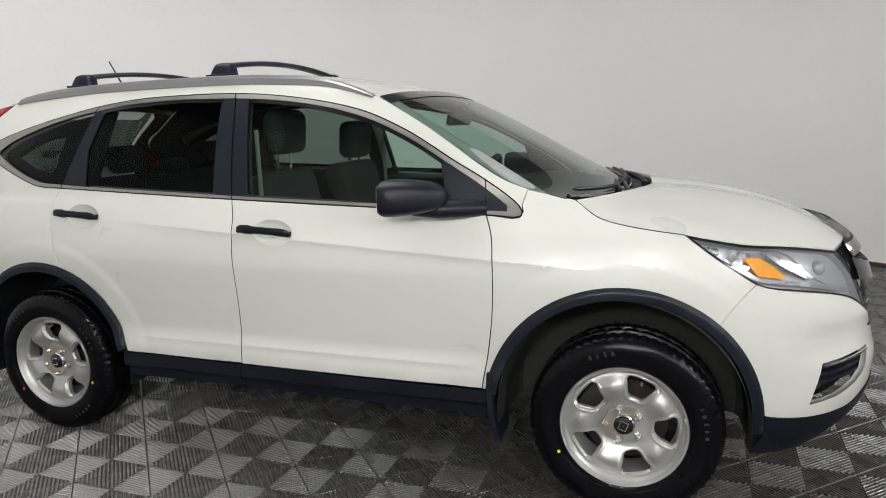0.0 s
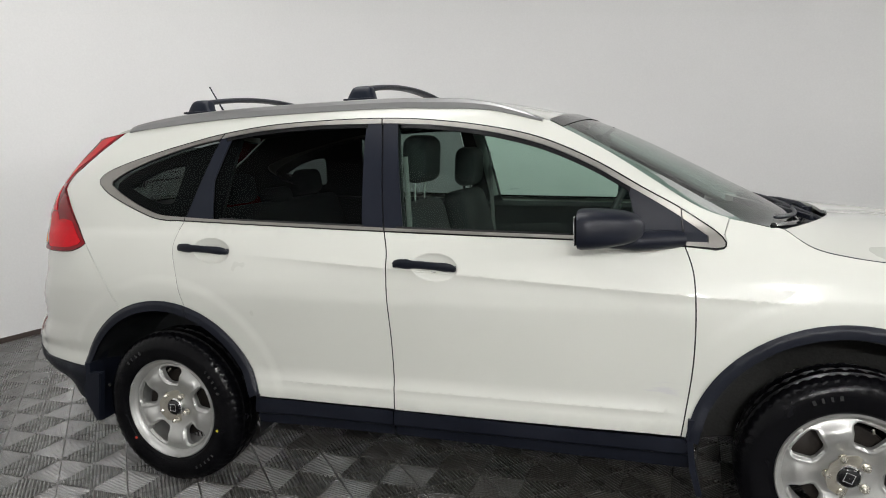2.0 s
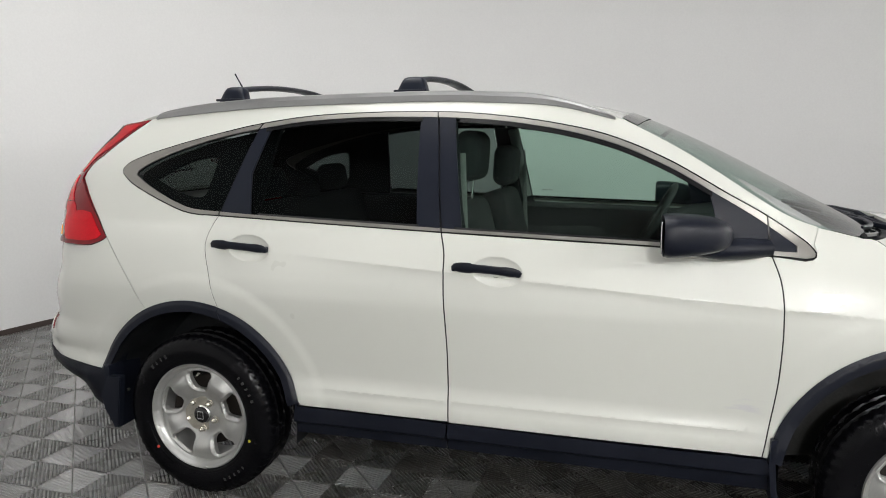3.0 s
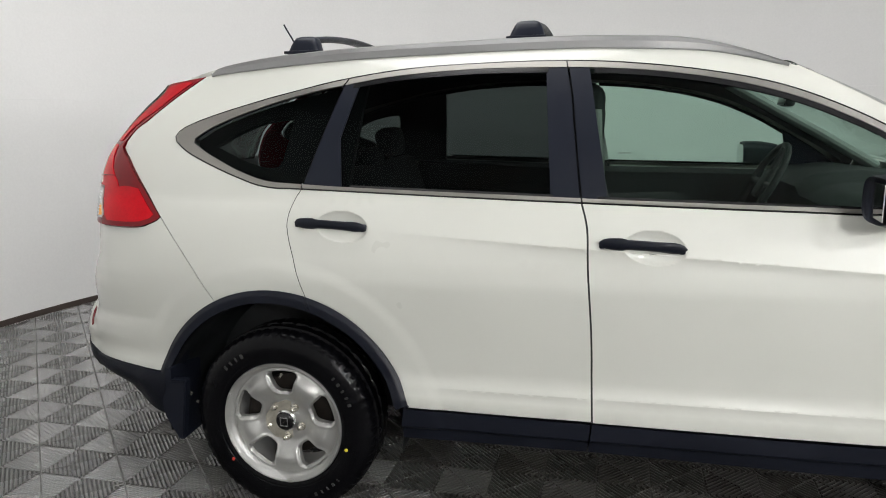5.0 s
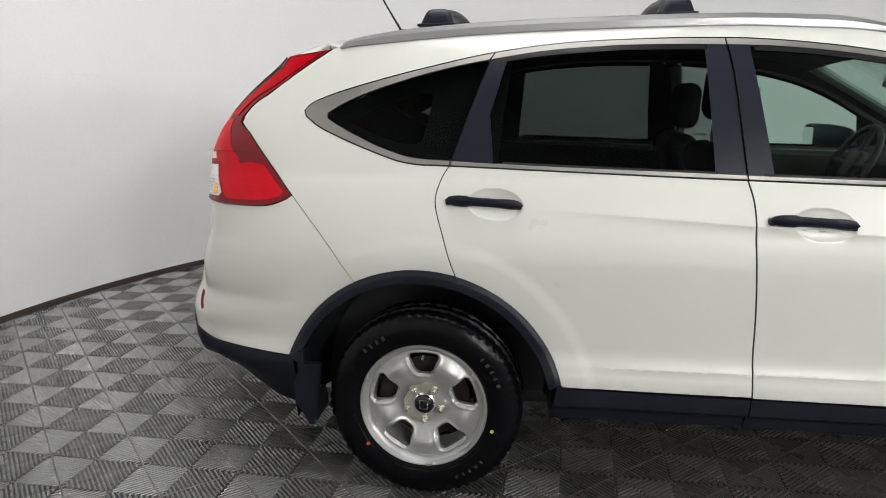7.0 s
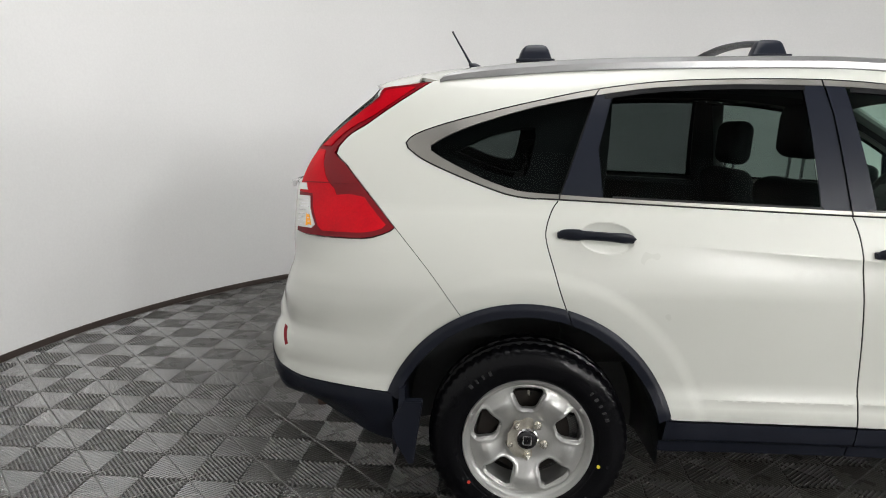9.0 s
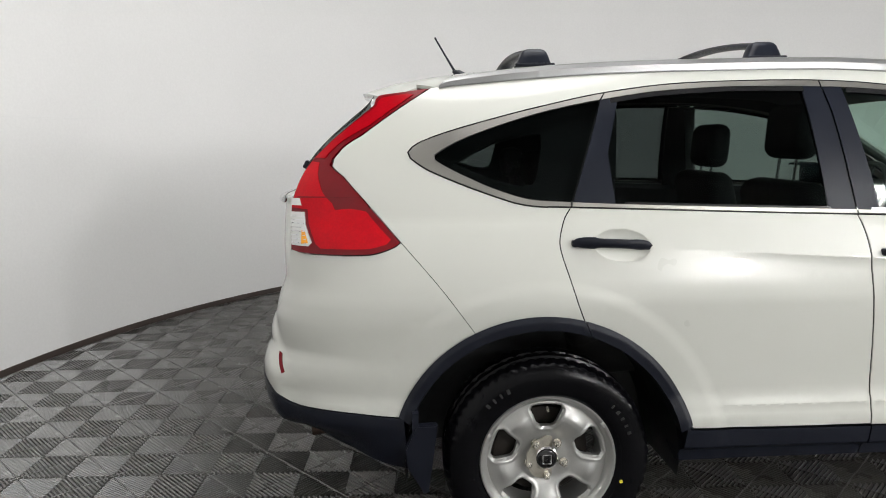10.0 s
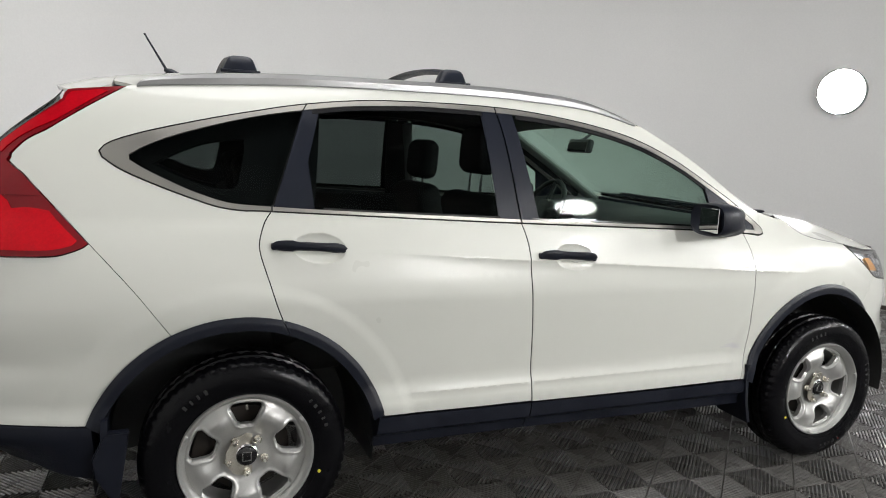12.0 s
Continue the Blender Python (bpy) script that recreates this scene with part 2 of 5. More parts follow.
def arc(cx, cz, r, a0, a1, n=24):
    return [(cx + r * math.cos(radians(a0 + (a1 - a0) * i / n)), cz + r * math.sin(radians(a0 + (a1 - a0) * i / n))) for i in range(n + 1)]


def spline(xs, ys):
    """A smooth, monotone curve y(x) through the points."""
    h = [b - a for a, b in zip(xs, xs[1:])]
    d = [(b - a) / k for a, b, k in zip(ys, ys[1:], h)]
    m = [d[0]] + [0.0] * (len(xs) - 2) + [d[-1]]
    for i in range(1, len(xs) - 1):
        if d[i - 1] * d[i] > 0:
            w1, w2 = 2 * h[i] + h[i - 1], h[i] + 2 * h[i - 1]
            m[i] = (w1 + w2) / (w1 / d[i - 1] + w2 / d[i])

    def value(x):
        x = min(max(x, xs[0]), xs[-1])
        i = 0
        while i < len(xs) - 2 and x > xs[i + 1]:
            i += 1
        t = (x - xs[i]) / h[i]
        a, b = t * t * (3 - 2 * t), t * (1 - t)
        return ys[i] * (1 - a) + ys[i + 1] * a + h[i] * b * ((1 - t) * m[i] - t * m[i + 1])
    return value


def step(a, b, x):
    t = min(max((x - a) / (b - a), 0), 1)
    return t * t * (3 - 2 * t)


# ---- the booth ----
def ring_wall(name, r0, r1, z0, z1, mat, label="", category="", seg=192):
    bm = bmesh.new()
    seam = [(r0, 1.5505), (r0 + 0.0012, 1.550), (r0 + 0.0012, 1.548), (r0, 1.5475)] if z1 > 2 else []     # the joint between the wall's boards
    lathe(bm, [(r0, z0), (r1, z0), (r1, z1), (r0, z1)] + seam, seg, closed=True)
    bmesh.ops.transform(bm, matrix=Matrix(((1, 0, 0, BOOTH[0]), (0, 0, 1, BOOTH[1]), (0, 1, 0, 0), (0, 0, 0, 1))), verts=bm.verts)
    return tagged(part(name, bm, mat, None), label, category, kind="structure")


def disc(name, r, z0, z1, mat, label="", seg=128):
    bm = bmesh.new()
    cyl(bm, r, z1 - z0, pose(BOOTH[0], BOOTH[1], (z0 + z1) / 2), seg)
    return tagged(part(name, bm, mat, None), label, name, kind="structure")


FLOOR = disc("floor", BOOTH_R + 0.12, -0.10, -0.013, SLAB, "slab blackened for shade under grey ribbed plastic interlocking floor tiles")
ring_wall("wall_round", BOOTH_R, BOOTH_R + 0.12, -0.10, BOOTH_H, WALL, "round smooth white painted booth wall", "wall")
ring_wall("baseboard", BOOTH_R - 0.012, BOOTH_R - 0.002, 0.0, 0.042, BASEBOARD, "low dark brown vinyl strip along the wall's foot", "baseboard")
disc("ceiling", BOOTH_R + 0.12, BOOTH_H, BOOTH_H + 0.1, CEILING, "plain dark grey ceiling over the round booth")


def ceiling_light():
    lamp = thing("ceiling_light", "unseen glowing round diffuser added under the booth's ceiling", "ceiling light", (*CEILING_AT, BOOTH_H))
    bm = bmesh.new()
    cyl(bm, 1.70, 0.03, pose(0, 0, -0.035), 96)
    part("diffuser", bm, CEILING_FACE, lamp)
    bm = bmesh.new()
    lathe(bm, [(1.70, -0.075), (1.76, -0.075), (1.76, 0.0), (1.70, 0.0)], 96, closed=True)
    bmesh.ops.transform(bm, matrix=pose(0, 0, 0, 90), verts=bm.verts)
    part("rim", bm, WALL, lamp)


def wall_lamp(azimuth, z, label, face):
    a = radians(azimuth)
    at = (BOOTH[0] + (BOOTH_R - 0.002) * math.cos(a), BOOTH[1] + (BOOTH_R - 0.002) * math.sin(a), z)
    lamp = thing("wall_lamp", label, "wall lamp", at, "round lamps on the wall")
    lamp.rotation_euler = (0, 0, a + math.pi / 2)      # local y points into the wall's inside
    bm = bmesh.new()
    lathe(bm, [(0.216, 0.0), (0.226, 0.0), (0.226, 0.060), (0.216, 0.064)], 64, closed=True)
    part("housing", bm, CABIN_GREY, lamp)
    bm = bmesh.new()
    lathe(bm, [(0.001, 0.045), (0.13, 0.047), (0.198, 0.042), (0.216, 0.03), (0.216, 0.01), (0.001, 0.01)], 64)
    part("diffuser", bm, face, lamp)


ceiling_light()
wall_lamp(24.3, 2.10, "round glowing white lamp on the curved wall beside the car's nose", LAMP_FACE)
# unseen: last two placed by glints, first two added to light floor and wall
for azimuth, z, face in ((-22.0, 2.165, DIM_FACE), (-43.0, 2.165, SIDE_FACE), (-64.5, 3.04, SIDE_FACE), (-80.5, 2.165, STRONG_FACE)):
    wall_lamp(azimuth, z, "unseen round white lamp assumed on the wall facing the car's flank", face)



def wall_clip(azimuth):
    """A small clear clip that holds the strip at the wall's foot."""
    a = radians(azimuth)
    r = BOOTH_R - 0.03
    clip_ = thing("wall_clip", "small white plastic clip at the wall's foot", "clip", (BOOTH[0] + r * math.cos(a), BOOTH[1] + r * math.sin(a), 0.0))
    clip_.rotation_euler = (0, 0, a)
    bm = bmesh.new()
    box(bm, (0.034, 0.040, 0.012), pose(0, 0, 0.006), 0.003)
    part("base", bm, CABIN_GREY, clip_)
    bm = bmesh.new()
    box(bm, (0.010, 0.034, 0.050), pose(0.010, 0, 0.034, 0, 8, 0), 0.004)
    part("tab", bm, WALL, clip_)


wall_clip(133.4)

# ---- the car's outer skin ----
# x along the car (nose at +x), rear axle at x = 0; s follows the skin round the corners and equals x along the flank
WIDTH_DOOR = spline((.15, .25, .33, .40, .46, .50, .56, .70, .85, .90, .96, 1.0, 1.05, 1.10, 1.12, 1.16, 1.20, 1.24, 1.285, 1.33, 1.45, 1.55, 1.60, 1.66),
                    (.78, .855, .885, .893, .894, .886, .874, .877, .881, .876, .863, .852, .836, .8175, .8075, .7953, .7832, .7703, .7545, .738, .687, .634, .604, .562))
WIDTH_FENDER = spline((.15, .25, .33, .40, .50, .70, .80, .85, .90, .95, 1.0, 1.05, 1.10, 1.16, 1.33, 1.55, 1.60, 1.66),
                      (.78, .855, .885, .893, .89, .892, .892, .889, .882, .869, .847, .816, .782, .743, .69, .62, .59, .54))
TAIL_X = spline((.15, .30, .42, .52, .60, .64, .69, .74, .78, .85, .92, 1.0, 1.15, 1.3, 1.45, 1.6, 1.66),
                (-.74, -.82, -.905, -.955, -.962, -.950, -.926, -.928, -.929, -.912, -.890, -.893, -.888, -.84, -.735, -.59, -.51))
NOSE_X = spline((.15, .30, .45, .6, .7, .8, .9, 1.0, 1.08, 1.2, 1.66),
                (3.34, 3.46, 3.51, 3.52, 3.50, 3.48, 3.44, 3.34, 3.14, 2.95, 2.2))
MID, TAIL_S, NOSE_S = 1.3, -1.45, 3.86
HANDLES = ((0.205, 1.040), (1.198, 0.994))


ARCH_R, ARCH_F = (-0.013, 0.328, 0.496), (2.600, 0.356, 0.484)     # centre and outer radius of the wheel openings


def crease_at(x):
    """The height of the crease pressed into the doors."""
    return 0.985 - 0.06 * (x - 1.04)


def half_width(x, z):
    k = step(1.9, 2.6, x)
    w = WIDTH_DOOR(z) * (1 - k) + WIDTH_FENDER(z) * k
    over = z - crease_at(x)                        # long slope above each crease, short undercut below it
    w += 0.0095 * step(.30, 1.0, x) * (1 - step(2.15, 2.6, x)) * math.exp(-over / 0.045 if over > 0 else over / 0.018)
    over = z - 0.513
    w += 0.0042 * step(.50, .70, x) * (1 - step(2.0, 2.12, x)) * math.exp(-over / 0.034 if over > 0 else over / 0.011)
    for cx, cz, r in (ARCH_R, ARCH_F):
        w += 0.0042 * (1 - step(r + .064, r + .116, math.hypot(x - cx, z - cz)))
    return w


def skin(s, z):
    rear = s < MID
    end, n, last = (TAIL_X(z), 7.0, TAIL_S) if rear else (NOSE_X(z), 3.7, NOSE_S)
    a, corner, run, whole = abs(MID - end), 2 ** (-1 / n), abs(s - MID), abs(last - MID)
    w0 = half_width(min(max(s, -.9), 3.), z)
    if run <= a * corner:
        t = run / a
        w = (1 - t ** n) ** (1 / n)
    else:
        w = max(corner * (whole - run) / (whole - a * corner), 0.)
        t = (1 - w ** n) ** (1 / n)
    return Vector((MID + (-a if rear else a) * t, -w0 * w, z))


def skin_normal(s, z):
    e = 2e-3
    last = min(max(s, TAIL_S + 3 * e), NOSE_S - 3 * e)
    n = (skin(last + e, z) - skin(last - e, z)).cross(skin(last, z + e) - skin(last, z - e))
    return n.normalized() if n.length > 1e-12 else Vector((0, -1, 0))


def inside(p, poly):
    x, y = p
    hit = False
    for (x0, y0), (x1, y1) in zip(poly, poly[1:] + poly[:1]):
        if (y0 > y) != (y1 > y) and x < (x1 - x0) * (y - y0) / (y1 - y0) + x0:
            hit = not hit
    return hit


def shrink(poly, d):
    """Move a closed outline inward by d."""
    area = sum(x0 * y1 - x1 * y0 for (x0, y0), (x1, y1) in zip(poly, poly[1:] + poly[:1]))
    sign = 1 if area > 0 else -1
    out = []
    n = len(poly)
    for i in range(n):
        a, b, c = Vector(poly[i - 1]), Vector(poly[i]), Vector(poly[(i + 1) % n])
        e0, e1 = (b - a), (c - b)
        n0 = Vector((-e0.y, e0.x)).normalized() * sign if e0.length > 1e-9 else Vector((0, 0))
        n1 = Vector((-e1.y, e1.x)).normalized() * sign if e1.length > 1e-9 else Vector((0, 0))
        m = n0 + n1
        m = m.normalized() if m.length > 1e-6 else n0
        out.append(tuple(b + m * d / max(m.dot(n0), 0.5)))
    return out


def tidy(poly, gap):
    """Even spacing along a closed outline; corners are kept."""
    clean = []
    for p in poly:
        if not clean or (Vector(p) - Vector(clean[-1])).length > 1e-4:
            clean.append((float(p[0]), float(p[1])))
    if (Vector(clean[0]) - Vector(clean[-1])).length < 1e-4:
        clean.pop()
    out = []
    for a, b in zip(clean, clean[1:] + clean[:1]):
        k = max(1, int((Vector(b) - Vector(a)).length / gap + 0.5))
        out += [(a[0] + (b[0] - a[0]) * i / k, a[1] + (b[1] - a[1]) * i / k) for i in range(k)]
    return out


def dent(s, z):
    """The finger cups behind the door handles."""
    d = 0.0
    for hx, hz in HANDLES:
        q = ((s - hx - 0.036) / 0.090) ** 2 + ((z - hz + 0.052 * (s - hx)) / 0.050) ** 2
        if q < 1:
            d -= 0.016 * (1 - q) ** 0.75
    return d


def panel(name, outline, mat, parent, side=-1, off=0.0, holes=(), rim=0.02, gap=0.05, inset=0.002, extra=(), lines=(), label="", bulge=None, depth=None, both=False):
    """A sheet cut out of the skin along an outline in (s, z), with a turned-in rim. side: -1 right, 1 left; both: one sheet over the middle."""
    loops = [tidy(shrink(tidy(outline, gap), inset) if inset else outline, gap)]
    for h in holes:
        loops.append(tidy(shrink(tidy(h, gap), -inset) if inset else h, gap))
    pts, edges, rings = [], [], []
    for lp in loops:
        base = len(pts)
        pts += lp
        ids = list(range(base, base + len(lp)))
        rings.append(ids)
        edges += list(zip(ids, ids[1:] + ids[:1]))
    s0, s1 = min(p[0] for p in loops[0]), max(p[0] for p in loops[0])
    z0, z1 = min(p[1] for p in loops[0]), max(p[1] for p in loops[0])
    border = np.array(pts)

    def free(p, clear):
        return inside(p, loops[0]) and not any(inside(p, h) for h in loops[1:]) and np.min(np.hypot(border[:, 0] - p[0], border[:, 1] - p[1])) > clear
    for i in range(int((s1 - s0) / gap) + 1):
        for j in range(int((z1 - z0) / (gap * 0.6)) + 1):
            p = (s0 + gap * (i + 0.5 + 0.5 * (j % 2)), z0 + gap * 0.6 * (j + 0.5))
            if free(p, gap * 0.4) and not any(abs(p[0] - e[0]) < e[2] and abs(p[1] - e[1]) < e[3] for e in extra):
                pts.append(p)
    for cx, cz, hx, hz, fine in extra:
        for i in range(int(2 * hx / fine) + 1):
            for j in range(int(2 * hz / fine) + 1):
                p = (cx - hx + fine * i, cz - hz + fine * j)
                if free(p, fine * 0.6):
                    pts.append(p)
    pts += [p for p in lines if free(p, 0.003)]
    vs, _, fs, orig, *_ = delaunay_2d_cdt([Vector(p) for p in pts], edges, [], 0, 1e-5)
    tris = []
    for f in fs:
        c = sum((vs[k] for k in f), Vector((0, 0))) / len(f)
        if inside(c, loops[0]) and not any(inside(c, h) for h in loops[1:]):
            area = (vs[f[1]] - vs[f[0]]).cross(vs[f[2]] - vs[f[0]])
            tris.append(tuple(f) if area > 0 else tuple(f)[::-1])
    place = []
    norm = []
    for v in vs:
        n = skin_normal(v.x, v.y)
        o = off + (bulge(v.x, v.y) if bulge else 0.0)
        place.append(skin(v.x, v.y) + n * o)
        norm.append(n)
    if bulge:                                   # true normals where the sheet leaves the skin
        e = 2e-3
        for i, v in enumerate(vs):
            q = [skin(v.x + a, v.y + b) + skin_normal(v.x + a, v.y + b) * (off + bulge(v.x + a, v.y + b)) for a, b in ((e, 0), (-e, 0), (0, e), (0, -e))]
            n = (q[0] - q[1]).cross(q[2] - q[3])
            norm[i] = n.normalized() if n.length > 1e-12 else norm[i]
    verts, faces, normals = [tuple(p) for p in place], list(tris), [tuple(norm[k]) for f in tris for k in f]
    where = {}
    for new_i, olds in enumerate(orig):
        for o in olds:
            where[o] = new_i
    for ring in rings:
        ids = [where[i] for i in ring]
        edge = len(verts)                       # the rim has corners of its own, for a crisp edge
        verts += [tuple(place[i]) for i in ids]
        lip = len(verts)
        for i in ids:
            verts.append(tuple(place[i] - norm[i] * (depth if depth else rim)))
        m = len(ids)
        for k in range(m):
            a, b = edge + k, edge + (k + 1) % m
            c, d = lip + (k + 1) % m, lip + k
            quad = (a, d, c, b)
            n = (Vector(verts[d]) - Vector(verts[a])).cross(Vector(verts[b]) - Vector(verts[a]))
            n = tuple(n.normalized()) if n.length > 1e-12 else (0, 0, 1)
            faces.append(quad)
            normals += [tuple((Vector(n) * 0.5 + norm[ids[k]] * 0.5).normalized()), n, n, tuple((Vector(n) * 0.5 + norm[ids[(k + 1) % m]] * 0.5).normalized())]
    if side > 0 or both:
        mv = [(x, -y, z) for x, y, z in verts]
        mf = [tuple(f[::-1]) for f in faces]
        mn, k = [], 0
        for f in faces:
            chunk = normals[k:k + len(f)]
            mn += [(x, -y, z) for x, y, z in chunk[::-1]]
            k += len(f)
        if both:
            base = len(verts)
            verts, faces, normals = verts + mv, faces + [tuple(i + base for i in f) for f in mf], normals + mn
        else:
            verts, faces, normals = mv, mf, mn
    return mesh_object(name, verts, faces, mat, parent, label, normals)


# outlines of the glass house
TOP_OUT = [(2.241, 1.086), (2.210, 1.121), (2.091, 1.202), (1.979, 1.266), (1.789, 1.376), (1.589, 1.460), (1.377, 1.509), (1.154, 1.540), (0.957, 1.554),
           (0.706, 1.556), (0.442, 1.547), (0.211, 1.519), (0.035, 1.484), (-0.118, 1.449), (-0.299, 1.401), (-0.401, 1.364), (-0.431, 1.337)]
BOTTOM_OUT = [(-0.424, 1.319), (-0.364, 1.279), (-0.245, 1.228), (-0.133, 1.187), (-0.071, 1.169), (0.001, 1.160), (0.086, 1.158), (0.722, 1.131),
              (1.018, 1.120), (1.43, 1.106), (1.80, 1.094), (2.113, 1.076), (2.215, 1.068), (2.240, 1.075)]
top_in = spline((-0.349, -0.286, -0.115, 0.038, 0.199, 0.443, 0.707, 0.893, 1.029, 1.165, 1.379, 1.590, 1.790, 1.924, 2.071, 2.200),
                (1.325, 1.362, 1.424, 1.465, 1.496, 1.527, 1.537, 1.534, 1.529, 1.519, 1.489, 1.437, 1.353, 1.276, 1.187, 1.094))
bottom_in = spline((-0.349, -0.30, -0.245, -0.136, -0.031, 0.088, 0.23, 0.922, 1.095, 1.43, 1.80, 2.14, 2.200),
                   (1.315, 1.285, 1.258, 1.211, 1.182, 1.174, 1.166, 1.138, 1.131, 1.120, 1.108, 1.090, 1.088))
DLO = curve_through(TOP_OUT) + curve_through(BOTTOM_OUT)
REAR_GAP = [(.086, 1.159), (.063, 1.125), (.044, 1.068), (.045, 1.02), (.073, .926), (.094, .857), (.114, .803)]
B_GAP = [(0.957, 1.554), (.978, 1.446), (1.004, 1.214), (1.017, 1.119), (1.036, 1.041), (1.041, .923), (1.055, .72), (1.059, .565), (1.063, .437)]
A_GAP = [(2.113, 1.076), (2.141, .991), (2.150, .866), (2.147, .719), (2.134, .593), (2.109, .434)]
RAIL_LINE = [(1.632, 1.516), (1.40, 1.575), (1.137, 1.594), (.963, 1.600), (.647, 1.600), (.193, 1.592), (-.25, 1.562), (-.335, 1.552)]
SCREEN_EDGE = [(2.386, 1.131), (2.253, 1.165), (2.134, 1.216), (1.858, 1.396), (1.632, 1.520)]
LAMP_IN = [(-0.353, 1.549), (-0.478, 1.469), (-0.604, 1.379), (-0.647, 1.331), (-0.658, 1.308), (-0.655, 1.275), (-0.567, 1.176), (-0.460, 1.056)]
LAMP_LOW = [(-0.460, 1.056), (-0.475, 1.044), (-0.514, 1.028), (-0.565, 1.016), (-0.685, 1.013), (-0.746, 1.015), (-0.778, 1.020)]
LAMP_OUT = [(-0.778, 1.020), (-0.781, 1.154), (-0.768, 1.210), (-0.745, 1.265), (-0.715, 1.318), (-0.660, 1.378), (-0.599, 1.434), (-0.531, 1.497), (-0.514, 1.528), (-0.426, 1.541), (-0.353, 1.549)]
Q_LINE = [(-0.460, 1.056), (-0.336, .913), (-0.232, .772)]
HOOD_EDGE = [(2.386, 1.131), (2.426, 1.124), (2.511, 1.067), (2.629, 1.037), (2.801, 1.012)]
LAMP_TOP_F = [(2.801, 1.012), (2.962, .983), (3.097, .965), (3.247, .937)]
LAMP_LOW_F = [(3.369, .712), (3.259, .785), (3.121, .825), (3.036, .849), (2.908, .934), (2.801, 1.012)]


def opening(c, a0, a1, d=0.012, n=24):
    """The edge of a wheel opening, d inside its moulding's rim."""
    return arc(c[0], c[1], c[2] - d, a0, a1, n)


def angle_on(c, p):
    return math.degrees(math.atan2(p[1] - c[1], p[0] - c[0]))


def cell(left, right, n=14):
    """A piece of the glass house between two lines, each from top to bottom."""
    (l0, _), (l1, _) = left[0], left[-1]
    (r0, _), (r1, _) = right[0], right[-1]
    top = [(l0 + (r0 - l0) * i / n, top_in(l0 + (r0 - l0) * i / n) + 0.004) for i in range(n + 1)]
    low = [(r1 + (l1 - r1) * i / n, bottom_in(r1 + (l1 - r1) * i / n) - 0.004) for i in range(n + 1)]
    return top + [tuple(p) for p in right[1:-1]] + low + [tuple(p) for p in left[1:-1]][::-1]


def line_at(x0, x1):
    return [(x0, top_in(x0)), (x1, bottom_in(x1))]


def middle(gap_line, k):
    """The B gap's place at the glass house, moved k metres."""
    return [(0.962 + k, top_in(0.962 + k)), (0.978 + k, 1.446), (1.004 + k, 1.214), (1.015 + k, bottom_in(1.015 + k))]


CAR = thing("car", "pearl white compact five-door SUV with black lower cladding and roof bars", "car")
TAIL_ARC0, TAIL_ARC1 = angle_on(ARCH_R, (-.232, .772)), angle_on(ARCH_R, (.114, .803))
SEAM_POINTS = [(s + d, z + 0.7 * d) for s, z in curve_through(Q_LINE, 8) for d in (-0.030, -0.018, -0.008, 0.008, 0.018, 0.030)]
FLARE = [p for c in (ARCH_R, ARCH_F) for d in (0.066, 0.074, 0.083, 0.091, 0.100, 0.108, 0.116) for p in arc(c[0], c[1], c[2] + d, -8, 188, 90)]
CREASE = [(x, crease_at(x) + d) for x in np.arange(0.3, 2.5, 0.022) for d in (-0.042, -0.026, -0.016, -0.009, -0.005, -0.0015, 0.0015, 0.006, 0.014, 0.028)]
CREASE += [(x, z) for x in np.arange(0.42, 2.13, 0.022) for z in (0.485, 0.497, 0.506, 0.5115, 0.5145, 0.520, 0.529, 0.545)]
FINE = [(hx + 0.036, hz, 0.100, 0.062, 0.0045) for hx, hz in HANDLES]


CREASE = [p for p in CREASE if not any(abs(p[0] - e[0]) < e[2] + 0.006 and abs(p[1] - e[1]) < e[3] + 0.006 for e in FINE)]


